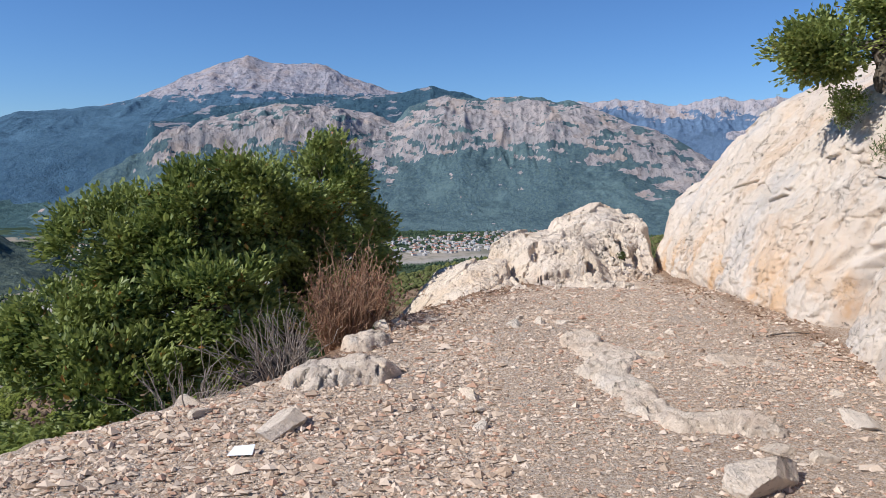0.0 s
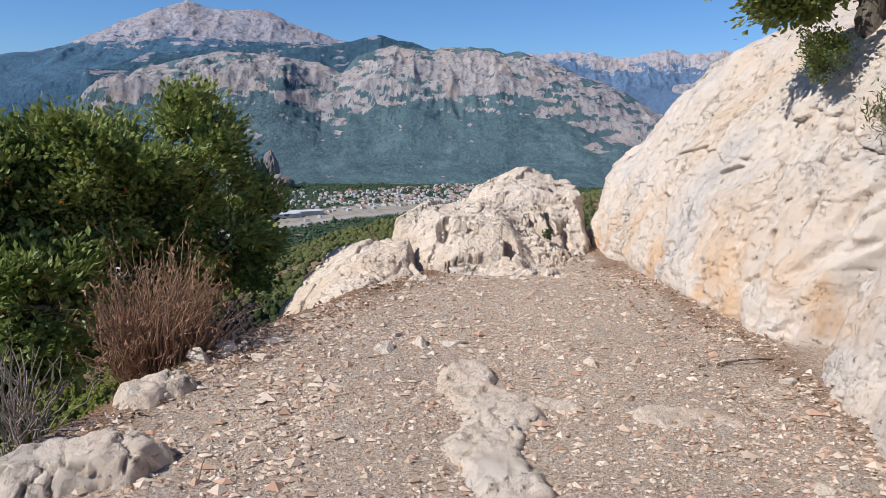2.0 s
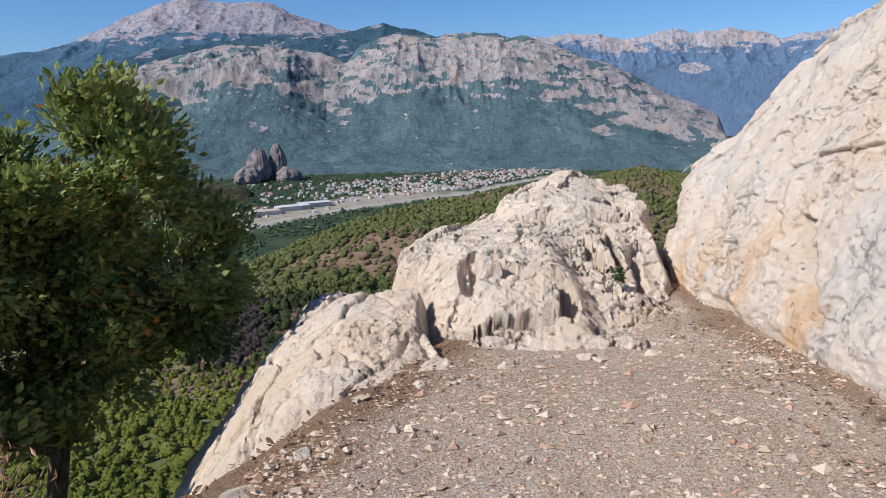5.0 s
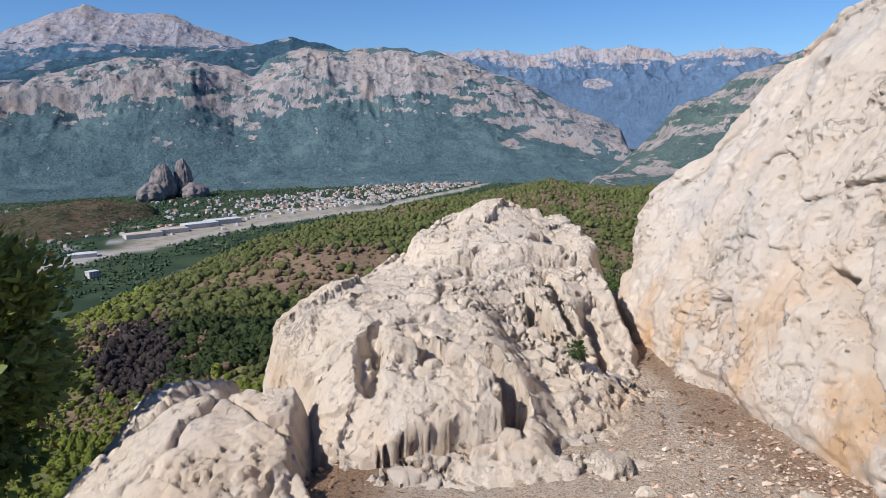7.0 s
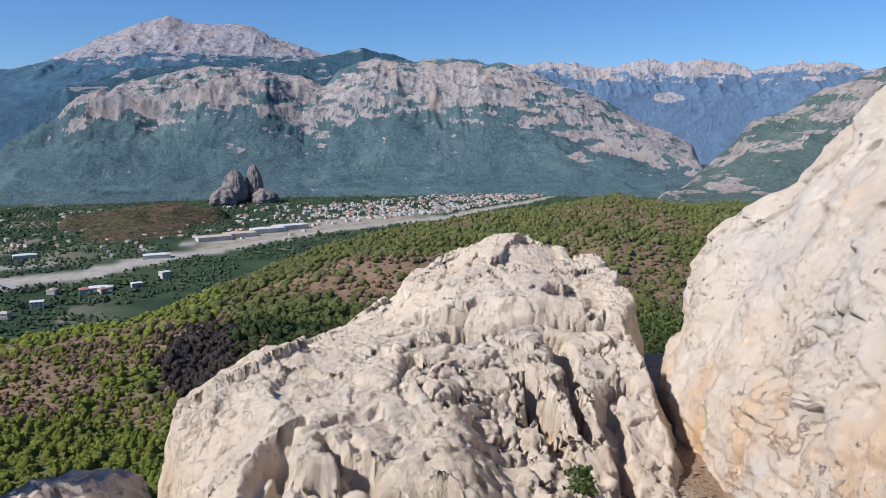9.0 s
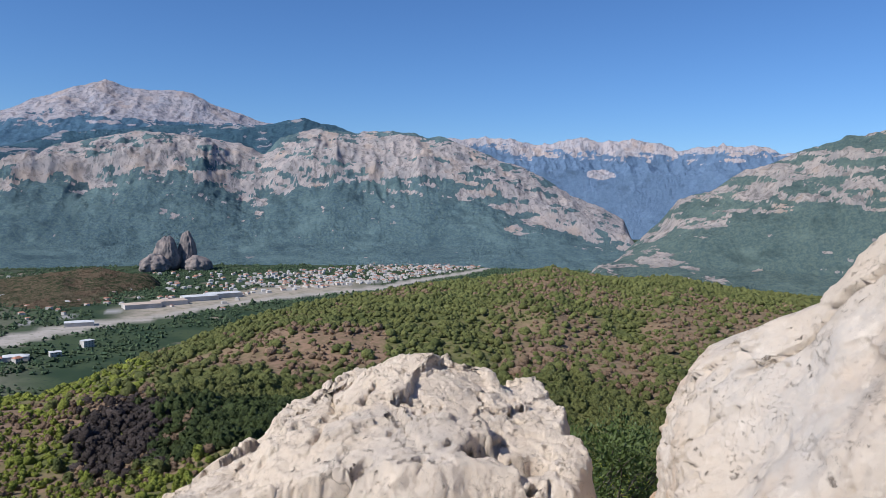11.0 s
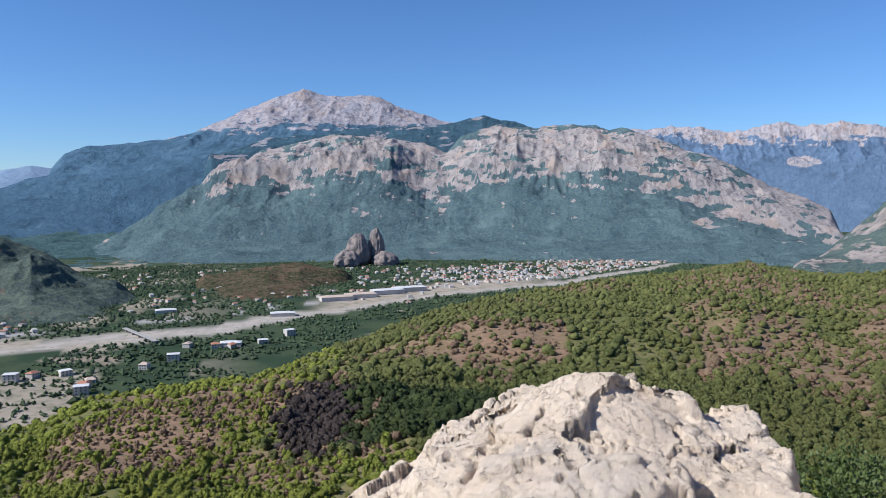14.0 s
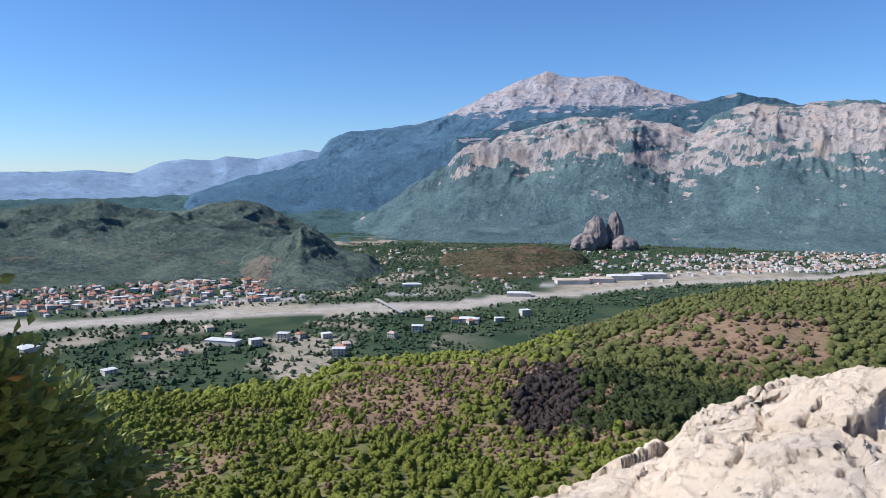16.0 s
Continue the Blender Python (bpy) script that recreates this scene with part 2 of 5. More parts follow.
def ground_material():
    m = Nodes("ground", 0.95, 0.1)
    dirt = m.mix(m.ramp(m.noise(0.9, 5), 0.35, 0.65), (0.62, 0.475, 0.34), (0.50, 0.365, 0.255))
    dirt = m.mix(m.ramp(m.noise(45, 4, 0.7), 0.42, 0.66), dirt, (0.62, 0.53, 0.44))
    dirt = m.mix(m.math("MULTIPLY", m.ramp(m.noise(160, 3, 0.7), 0.5, 0.7), 0.6), dirt, (0.23, 0.165, 0.12))
    dirt = m.mix(m.math("MULTIPLY", m.ramp(m.noise(2.4, 4), 0.55, 0.7), 0.45), dirt, (0.50, 0.45, 0.385))
    chips = m.voronoi(42, out="Color")
    dirt = m.mix(m.math("MULTIPLY", m.ramp(chips, 0.55, 0.8), 0.55), dirt, (0.66, 0.56, 0.45))
    dirt = m.mix(m.math("MULTIPLY", m.ramp(m.voronoi(95, out="Color"), 0.62, 0.75), 0.6), dirt, (0.25, 0.17, 0.11))
    litter = m.mix(m.ramp(m.noise(70, 3), 0.4, 0.6), (0.20, 0.11, 0.06), (0.33, 0.2, 0.11))
    dirt = m.mix(m.attr("litter"), dirt, litter)
    hill = m.mix(m.ramp(m.noise(0.02, 5, 0.6), 0.4, 0.62), (0.115, 0.125, 0.04), (0.18, 0.165, 0.07))
    hill = m.mix(m.ramp(m.noise(0.35, 4, 0.65), 0.45, 0.7), hill, (0.06, 0.08, 0.024))
    hill = m.mix(m.attr("brown"), hill, m.mix(m.ramp(m.noise(0.3, 5, 0.7), 0.35, 0.7), (0.27, 0.175, 0.12), (0.15, 0.12, 0.065)))
    field = m.mix(m.ramp(m.noise(0.012, 3), 0.4, 0.6), (0.03, 0.052, 0.028), (0.055, 0.078, 0.04))
    field = m.mix(m.ramp(m.noise(0.007, 2), 0.62, 0.68), field, (0.26, 0.22, 0.17))
    field = m.mix(m.ramp(m.noise(0.16, 4, 0.7), 0.5, 0.7), field, (0.03, 0.05, 0.035))
    bed = m.mix(m.ramp(m.noise(0.05, 5, 0.6, (1, 1, 1)), 0.42, 0.66), (0.40, 0.36, 0.32), (0.31, 0.29, 0.25))
    bed = m.mix(m.math("MULTIPLY", m.ramp(m.noise(0.11, 4), 0.58, 0.68), 0.7), bed, (0.13, 0.15, 0.09))
    field = m.mix(m.attr("river"), field, bed)
    field = m.mix(m.attr("bare"), field, m.mix(m.ramp(m.noise(0.06, 4), 0.45, 0.65), (0.36, 0.31, 0.25), (0.24, 0.22, 0.16)))
    field = m.mix(m.attr("road"), field, (0.33, 0.32, 0.31))
    c = m.mix(m.attr("far"), dirt, hill)
    c = m.mix(m.attr("valley"), c, field)
    m.colour(c)
    m.bump(m.noise(28, 6, 0.7), 0.03, 0.8)
    m.bump(m.voronoi(42), 0.012, 0.7)
    m.bump(m.noise(110, 4, 0.75), 0.012, 0.9)
    return m.mat


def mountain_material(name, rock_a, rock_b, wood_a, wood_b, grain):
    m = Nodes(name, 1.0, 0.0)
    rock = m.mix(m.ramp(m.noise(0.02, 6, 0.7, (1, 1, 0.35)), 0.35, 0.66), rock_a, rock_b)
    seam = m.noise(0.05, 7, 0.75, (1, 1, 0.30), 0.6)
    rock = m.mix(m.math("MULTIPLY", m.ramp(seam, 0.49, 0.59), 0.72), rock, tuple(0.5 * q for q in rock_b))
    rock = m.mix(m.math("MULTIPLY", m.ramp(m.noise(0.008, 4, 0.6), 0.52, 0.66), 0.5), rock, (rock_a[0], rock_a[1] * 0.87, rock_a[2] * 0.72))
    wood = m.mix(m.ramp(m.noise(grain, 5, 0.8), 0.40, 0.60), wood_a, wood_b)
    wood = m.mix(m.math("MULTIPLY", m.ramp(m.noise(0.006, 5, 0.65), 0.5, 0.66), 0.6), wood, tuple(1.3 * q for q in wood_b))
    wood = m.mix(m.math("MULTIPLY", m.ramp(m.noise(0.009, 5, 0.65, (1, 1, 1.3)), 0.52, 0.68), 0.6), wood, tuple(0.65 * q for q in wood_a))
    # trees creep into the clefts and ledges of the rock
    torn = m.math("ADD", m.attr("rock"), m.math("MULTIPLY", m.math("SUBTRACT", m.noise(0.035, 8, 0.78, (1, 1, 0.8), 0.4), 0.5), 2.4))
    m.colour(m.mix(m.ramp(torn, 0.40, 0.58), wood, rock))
    m.bump(m.noise(grain * 0.6, 6, 0.75), 14.0, 0.9)
    m.bump(seam, 22.0, 0.7)
    return m.mat


def leaf_material(name, dark, light, dry=None, share=0.04, through=0.25):
    m = Nodes(name, 0.5, 0.32)
    c = m.mix(m.island(), dark, light)
    c = m.mix(m.ramp(m.noise(1.1, 3), 0.4, 0.65), c, tuple(0.75 * q for q in light))
    if dry:
        c = m.mix(m.math("MULTIPLY", m.ramp(m.island(), 1 - share, 1 - share + 0.002), m.ramp(m.noise(1.7, 2), 0.4, 0.6)), c, dry)
    m.colour(c)
    if through:
        out = m.t.nodes["Material Output"]
        tr = m.t.nodes.new("ShaderNodeBsdfTranslucent")
        m.put(tr.inputs["Color"], c)
        mx = m.t.nodes.new("ShaderNodeMixShader")
        mx.inputs[0].default_value = through
        m.t.links.new(m.p.outputs[0], mx.inputs[1])
        m.t.links.new(tr.outputs[0], mx.inputs[2])
        m.t.links.new(mx.outputs[0], out.inputs["Surface"])
    return m.mat


def woods_material(name, dark, light):
    """Tufted pine crowns: lit needle tips over shaded gaps, both painted in, finer than the crown itself."""
    m = Nodes(name, 0.8, 0.15)
    c = m.mix(m.island(), dark, light)
    c = m.mix(m.ramp(m.noise(0.03, 4, 0.6), 0.42, 0.62), c, tuple(0.72 * q for q in light))
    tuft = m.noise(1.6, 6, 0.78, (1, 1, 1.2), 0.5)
    # shade between the tufts and light on their tips, put into the colour
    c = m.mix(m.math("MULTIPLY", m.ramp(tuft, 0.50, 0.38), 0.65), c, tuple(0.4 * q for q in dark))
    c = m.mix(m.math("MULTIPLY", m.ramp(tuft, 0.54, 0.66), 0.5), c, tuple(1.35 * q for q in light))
    m.colour(c)
    m.bump(tuft, 1.2, 1.0)
    return m.mat


def bark_material(name, a, b):
    m = Nodes(name, 0.9, 0.15)
    m.colour(m.mix(m.ramp(m.noise(22, 5, 0.65, (1, 1, 0.3)), 0.35, 0.68), a, b))
    m.bump(m.noise(60, 4, 0.6, (1, 1, 0.3)), 0.01, 0.8)
    return m.mat


def plain(name, a, b, scale, rough=0.85):
    m = Nodes(name, rough, 0.25)
    m.colour(m.mix(m.ramp(m.noise(scale, 4), 0.35, 0.68), a, b))
    return m.mat


GROUND = ground_material()
BARK = bark_material("bark", (0.075, 0.06, 0.045), (0.19, 0.165, 0.135))
DRY = bark_material("dry_stem", (0.24, 0.13, 0.085), (0.40, 0.27, 0.17))
DEAD = bark_material("dead_twig", (0.20, 0.165, 0.135), (0.36, 0.31, 0.26))
LEAF = leaf_material("leaf", (0.065, 0.105, 0.024), (0.35, 0.40, 0.11), (0.38, 0.17, 0.05), 0.03, 0.32)
SHRUB_LEAF = leaf_material("shrub_leaf", (0.05, 0.085, 0.02), (0.13, 0.17, 0.05))
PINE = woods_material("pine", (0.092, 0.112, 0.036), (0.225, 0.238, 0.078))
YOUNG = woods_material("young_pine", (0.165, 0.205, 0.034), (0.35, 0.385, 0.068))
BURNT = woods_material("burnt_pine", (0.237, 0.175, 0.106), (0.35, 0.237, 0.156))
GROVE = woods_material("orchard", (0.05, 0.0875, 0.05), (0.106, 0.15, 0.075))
WALLS = plain("house_wall", (0.60, 0.56, 0.51), (0.42, 0.40, 0.375), 0.05)
ROOF_RED = plain("roof_tile", (0.42, 0.20, 0.13), (0.34, 0.17, 0.12), 0.2)
ROOF_PALE = plain("roof_sheet", (0.60, 0.60, 0.60), (0.50, 0.51, 0.53), 0.08)
ROOF_TAN = plain("roof_tan", (0.52, 0.42, 0.34), (0.44, 0.36, 0.30), 0.08)

# ---------------------------------------------------------------- the ground, one sheet to the horizon
CX, CY = 0.8, 5.0          # middle of the sheet
VALLEY = -200.0
EDGE_Y = (-6, 3.0, 4.3, 4.9, 5.6, 6.4, 7.3, 8.6, 9.6, 10.4, 11.5, 13)
EDGE_X = (-3.4, -3.0, -2.6, -2.0, -1.35, -1.05, -0.80, -0.20, 0.3, 0.6, 1.0, 1.2)
CREST_AZ = (-75, -57, -52, -44, -40, -36, -32, -28.3, -21, -17, -12, -7, -3, 1.3, 5.3, 8.5, 13, 16.4, 18, 22, 25.2, 28, 31, 34, 60)
CREST_EL = (14.9, 14.7, 15.1, 15.8, 15.5, 15.6, 14.1, 13.9, 13.6, 12.3, 10.9, 9.1, 8.1, 7.5, 6.75, 6.3, 5.6, 4.95, 5.4, 5.7, 5.3, 5.8, 6.1, 6.2, 6.2)
RIVER_AZ = (-75, -57, -50, -42, -33, -24, -15.5, -7, 2.8, 9.5, 13.4, 20)
RIVER_R = (1160, 1120, 1086, 1097, 1110, 1128, 1260, 1453, 1652, 2017, 2400, 2700)


def crest_r(deg):
    return np.interp(deg, (-75, -57, -40, -30, -20, -10, 0, 10, 16, 34, 60), (300, 300, 310, 345, 400, 500, 620, 760, 850, 800, 800))


def ground_z(x, y):
    x, y = np.asarray(x, float), np.asarray(y, float)
    dx, dy = x - CX, y - CY
    r = np.hypot(dx, dy)
    deg = np.degrees(np.arctan2(dx, dy))
    # the ledge
    out = np.interp(y, EDGE_Y, EDGE_X) - x + 0.12 * fbm(x * 1.3, y * 1.3, 3.0, 3)
    out = np.maximum(out, (y - 14.6) * 0.8)
    out = np.maximum(out, r - 26)
    near = -0.018 * np.maximum(y - 7, 0) - 0.10 * smooth(9.0, 11.0, y) + 0.05 * smooth(0.5, -1.5, x) * fbm(x * 0.9, y * 0.9, 1.0, 3)
    near = near - 0.10 * smooth(-0.6, 0.0, out) * smooth(6.5, 4.5, y) * smooth(-0.5, -2.0, x)
    near = near + (0.022 * fbm(x * 2.1, y * 2.1, 0.0, 4) + 0.012 * fbm(x * 14, y * 14, 2.0, 3)) * smooth(40, 10, r)
    drop = np.maximum(out, 0)
    near = near - 0.25 * smooth(0, 0.5, drop) - (0.95 + 0.8 * smooth(9.5, 11.5, y)) * drop * smooth(0, 1.2, drop) + 0.18 * drop * fbm(x * 0.6, y * 0.6, 7.0, 3)
    # the wooded hill in front
    rc = crest_r(deg)
    t = np.clip(np.log(np.maximum(r, 1) / 50) / np.log(rc / 50), 0, 1)
    low = np.interp(deg, CREST_AZ, CREST_EL)
    dep = 36 + (low - 36) * (1 - (1 - t) ** 1.55)
    hill = -r * np.tan(np.radians(dep))
    hill = hill + 9 * fbm(x / 90, y / 90, 4.0, 4) * smooth(60, 200, r) * smooth(0.0, 0.25, 1 - t) + 2.0 * fbm(x / 25, y / 25, 5.0, 3) * smooth(60, 140, r)
    back = smooth(0, 1, (r - rc) / (0.42 * rc))
    hill = hill * (1 - back) + (VALLEY + 1.5 * fbm(x / 200, y / 200, 6.0, 3)) * back
    w = smooth(22, 75, r)
    flatw = smooth(75, 110, np.abs(deg + 5))      # behind the walker the hill simply goes on
    hill = hill * (1 - flatw) + flatw * (-0.25 * np.maximum(r - 20, 0) * np.exp(-r / 900) - 20 * smooth(20, 200, r))
    return near * (1 - w) + hill * w


def brown_mask(x, y, deg, r):
    """Where the hill is bare reddish earth with dry scrub."""
    n = 0.5 + 0.5 * fbm(x / 55, y / 85, 3.1, 5, 0.6)
    m = 0.85 * smooth(0.51, 0.63, n) * smooth(100, 160, r)
    m = np.maximum(m, smooth(1, 0.7, np.hypot((deg + 27 - 0.05 * (r - 235)) / 8, (r - 235) / 80) + 2.2 * (n - 0.5)))
    low = np.interp(deg, CREST_AZ, CREST_EL)
    t = np.clip(np.log(np.maximum(r, 1) / 50) / np.log(crest_r(deg) / 50), 0, 1)
    dep = 36 + (low - 36) * (1 - (1 - t) ** 1.55)
    m = np.maximum(m, smooth(1.0, 0.75, np.hypot((deg + 3) / 6, (dep - 11.3) / 1.4) + 2.5 * (n - 0.5)))
    return np.maximum(m, smooth(1.0, 0.75, np.hypot((deg - 17) / 4, (dep - 10.5) / 2.6) + 2.5 * (n - 0.5))) * smooth(60, 100, r)


azs = np.radians(np.concatenate([np.linspace(-180, -76, 40), np.linspace(-75, 50, 440), np.linspace(51, 180, 44)]))
rs = np.concatenate([[0.02], np.linspace(0.08, 11, 170), np.geomspace(11.2, 4900, 210)])
GA, GR = np.meshgrid(azs, rs)
GX, GY = CX + np.sin(GA) * GR, CY + np.cos(GA) * GR
GZ = ground_z(GX, GY)
gdeg = np.degrees(GA)
rc = crest_r(gdeg)
river_r = np.interp(gdeg, RIVER_AZ, RIVER_R)
wob = 22 * fbm(GX / 160, GY / 160, 2.2, 3)
valley = smooth(0.25, 0.4, (GR - rc) / rc) * smooth(90, 80, np.abs(gdeg + 5))
river = smooth(52, 34, np.abs(GR - river_r + wob))
bare = smooth(95, 70, np.abs(GR - river_r - 95 + wob)) * smooth(-18, -14, gdeg) * smooth(4, -2, gdeg)
bare = np.maximum(bare, smooth(0.62, 0.68, vnoise(GX / 70, GY / 90, 8.8)) * smooth(-20, -30, gdeg) * 0.8)
road = smooth(9, 5, np.abs(GR - river_r - 120 - 12 * np.sin(gdeg / 5)))
brown = brown_mask(GX, GY, gdeg, GR)
litter = smooth(-0.55, -0.1, np.interp(GY, EDGE_Y, EDGE_X) - GX + 0.3 * fbm(GX * 2, GY * 2, 5.5, 3)) * smooth(5.2, 6.2, GY) * smooth(11.5, 10.8, GY) * 0.8
litter = np.maximum(litter, 0.6 * smooth(0.28, 0.05, np.abs(GX - 3.2 + 0.2 * fbm(GX * 2, GY * 2, 5.7, 3))) * smooth(4.5, 6, GY))
litter = np.maximum(litter, 0.6 * smooth(0.5, 0.7, vnoise(GX * 0.9, GY * 0.9, 4.4)) * smooth(6, 9, GR - 0) * smooth(30, 12, GR))
ground = new("ground", grid_mesh("ground", GX, GY, GZ, GROUND, dict(
    far=np.maximum(smooth(9, 30, GR + 14 * (GX > 6)), smooth(0.5, 1.6, np.maximum(np.interp(GY, EDGE_Y, EDGE_X) - GX, GY - 14.6))), valley=valley, river=river, bare=bare, road=road, brown=brown, litter=litter), flip=False))
tagged(ground, "stony dirt ledge falling to wooded hill and valley", "ground", kind="structure")

# ---------------------------------------------------------------- mountains


def ridge(name, az0, az1, n, radii, rows, crest, knots, mat, label, rock, gully=0.12, rough=0.012, scale=90.0, seed=0.0, fade=(2, 2)):
    """A mountain: knots are (share of the way in, elevation in degrees as a function of azimuth) up to the crest."""
    a = np.linspace(az0, az1, n)
    s = np.linspace(0, 1, rows)
    A, S = np.meshgrid(a, s)
    R = radii[0] + (radii[1] - radii[0]) * S
    X, Y = np.sin(np.radians(A)) * R, np.cos(np.radians(A)) * R
    z = np.full(A.shape, 0.0)
    lines = [(k, np.tan(np.radians(np.interp(A, *e) if isinstance(e, tuple) else e + 0 * A)) * (radii[0] + (radii[1] - radii[0]) * k)) for k, e in knots]
    top = np.tan(np.radians(np.interp(A, *crest)))
    sc = 0.86
    lines.append((sc, top * (radii[0] + (radii[1] - radii[0]) * sc)))
    lines.append((1.0, top * radii[1] - 0.10 * radii[1]))
    for (k0, z0), (k1, z1) in zip(lines[:-1], lines[1:]):
        t = np.clip((S - k0) / (k1 - k0), 0, 1)
        z = np.where((S >= k0) & (S <= k1), z0 + (z1 - z0) * t, z)
    w = smooth(az0, az0 + fade[0], A) * smooth(az1, az1 - fade[1], A)
    z = z * w + (VALLEY - 25) * (1 - w)
    tall = np.maximum(z - lines[0][1], 0)
    calm = (1 - 0.75 * smooth(0.70, sc, S)) * (0.55 + 0.45 * smooth(0.35, 0.6, S))
    g = 0.95 * (ridged(X / (2.6 * scale), Y / (3.2 * scale), seed + z / (4 * scale), 4, 0.5) - 0.5) + 0.6 * (ridged(X / scale, Y / (scale * 1.5), seed + z / (0.9 * scale), 5, 0.55) - 0.5)
    z = z + gully * tall * g * calm
    z = z + rough * radii[1] * 2.2 * fbm(X / 60, Y / 60, seed + 3 + z / 60, 4, 0.55) * smooth(0, 0.15, S)
    st = np.gradient(z, axis=0) / np.gradient(R, axis=0)
    mask = np.clip(rock(A, S, st, z, fbm(X / 75, Y / 120, seed + 5 + z / 26, 5, 0.66)), 0, 1)
    ob = new(name, grid_mesh(name, X, Y, z + 1.7, mat, dict(rock=mask), flip=False))
    return tagged(ob, label, "mountain", kind="structure")


# Blue haze of the distance is painted into the mountains' rock and wood colours.
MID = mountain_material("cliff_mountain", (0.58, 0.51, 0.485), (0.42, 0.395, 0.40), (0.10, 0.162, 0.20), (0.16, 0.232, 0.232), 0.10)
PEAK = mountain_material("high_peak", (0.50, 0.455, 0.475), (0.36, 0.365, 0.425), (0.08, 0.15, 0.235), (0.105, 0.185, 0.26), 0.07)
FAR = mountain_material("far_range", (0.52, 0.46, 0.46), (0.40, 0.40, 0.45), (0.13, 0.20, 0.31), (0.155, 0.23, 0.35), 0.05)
# Farthest hills: rock and wood both take the pale blue of painted haze.
HAZE_TINT = mountain_material("haze_tinted_range", (0.26, 0.36, 0.5), (0.26, 0.36, 0.5), (0.24, 0.34, 0.48), (0.28, 0.38, 0.52), 0.04)
HILLS = mountain_material("valley_hills", (0.26, 0.23, 0.19), (0.2, 0.19, 0.16), (0.09, 0.125, 0.125), (0.165, 0.205, 0.16), 0.08)
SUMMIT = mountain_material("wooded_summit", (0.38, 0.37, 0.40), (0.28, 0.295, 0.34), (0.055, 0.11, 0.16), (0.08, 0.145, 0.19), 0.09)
PINK = plain("twin_rock", (0.27, 0.225, 0.205), (0.12, 0.115, 0.12), 0.06)

BASE = ((-25, -23, -21.7, -18.6, -14.6, -10.5, -7.9, -6.2, -4.4, -0.9, 2.7, 5.8, 9.3, 11.5, 15, 18, 22, 24),
        (-0.5, 0.8, 0.85, 0.5, 1.84, 1.5, -0.2, -0.17, 0.5, 1.45, 0.6, 1.3, 0.5, 0.07, -1.6, -2.84, -4.2, -5.4))
MIDTOP = ((-35, -25, -23.1, -20.9, -18.6, -14.6, -10.5, -8, -6.2, -5, -3.3, -0.9, 0.6, 2.2, 4.4, 6.2, 7.3, 9, 11.4, 13.6, 15.7, 17.9, 19.9, 21.5, 22.3, 24),
          (-2.5, 0.2, 1.3, 3.1, 3.6, 4.57, 4.3, 3.9, 3.2, 4.5, 5.1, 5.3, 5.0, 5.2, 5.25, 4.75, 4.95, 4.3, 3.34, 2.7, 1.65, 0.4, -0.24, -1.27, -3.2, -6))


def mid_rock(A, S, st, z, n):
    return smooth(-0.14, 0.14, n * 1.7 + smooth(0.50, 0.60, S) * 0.80 - 0.53 - 0.45 * smooth(0.80, 0.88, S) * smooth(9, 4, A) * smooth(-9, -6, A) + 0.15 * smooth(10, 14, A) - 0.35 * smooth(0.5, 0.3, S) - 1.0 * smooth(-23, -25.5, A))


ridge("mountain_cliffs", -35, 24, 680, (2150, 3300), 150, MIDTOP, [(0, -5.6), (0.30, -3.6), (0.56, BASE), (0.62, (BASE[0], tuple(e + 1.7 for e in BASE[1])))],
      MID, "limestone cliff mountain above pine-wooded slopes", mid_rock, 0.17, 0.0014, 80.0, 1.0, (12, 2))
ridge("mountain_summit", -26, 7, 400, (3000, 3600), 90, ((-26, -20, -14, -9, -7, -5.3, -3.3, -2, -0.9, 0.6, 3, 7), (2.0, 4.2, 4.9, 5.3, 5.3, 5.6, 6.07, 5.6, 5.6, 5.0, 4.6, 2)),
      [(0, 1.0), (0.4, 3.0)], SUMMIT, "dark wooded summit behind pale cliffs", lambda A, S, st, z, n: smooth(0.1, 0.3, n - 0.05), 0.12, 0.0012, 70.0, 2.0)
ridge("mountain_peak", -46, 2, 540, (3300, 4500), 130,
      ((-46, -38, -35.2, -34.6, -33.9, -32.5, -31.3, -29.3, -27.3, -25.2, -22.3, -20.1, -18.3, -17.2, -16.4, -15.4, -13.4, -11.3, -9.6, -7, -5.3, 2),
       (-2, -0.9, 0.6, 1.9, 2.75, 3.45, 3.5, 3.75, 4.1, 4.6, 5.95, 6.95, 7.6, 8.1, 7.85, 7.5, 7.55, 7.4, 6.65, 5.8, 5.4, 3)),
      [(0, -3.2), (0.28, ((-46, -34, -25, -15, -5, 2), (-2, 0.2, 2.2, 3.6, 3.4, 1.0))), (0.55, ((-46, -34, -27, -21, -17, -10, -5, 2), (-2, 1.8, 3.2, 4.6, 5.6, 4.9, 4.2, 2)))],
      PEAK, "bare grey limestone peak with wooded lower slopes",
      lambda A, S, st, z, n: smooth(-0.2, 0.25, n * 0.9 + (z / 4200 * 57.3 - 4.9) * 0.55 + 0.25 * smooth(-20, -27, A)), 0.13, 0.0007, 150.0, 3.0)
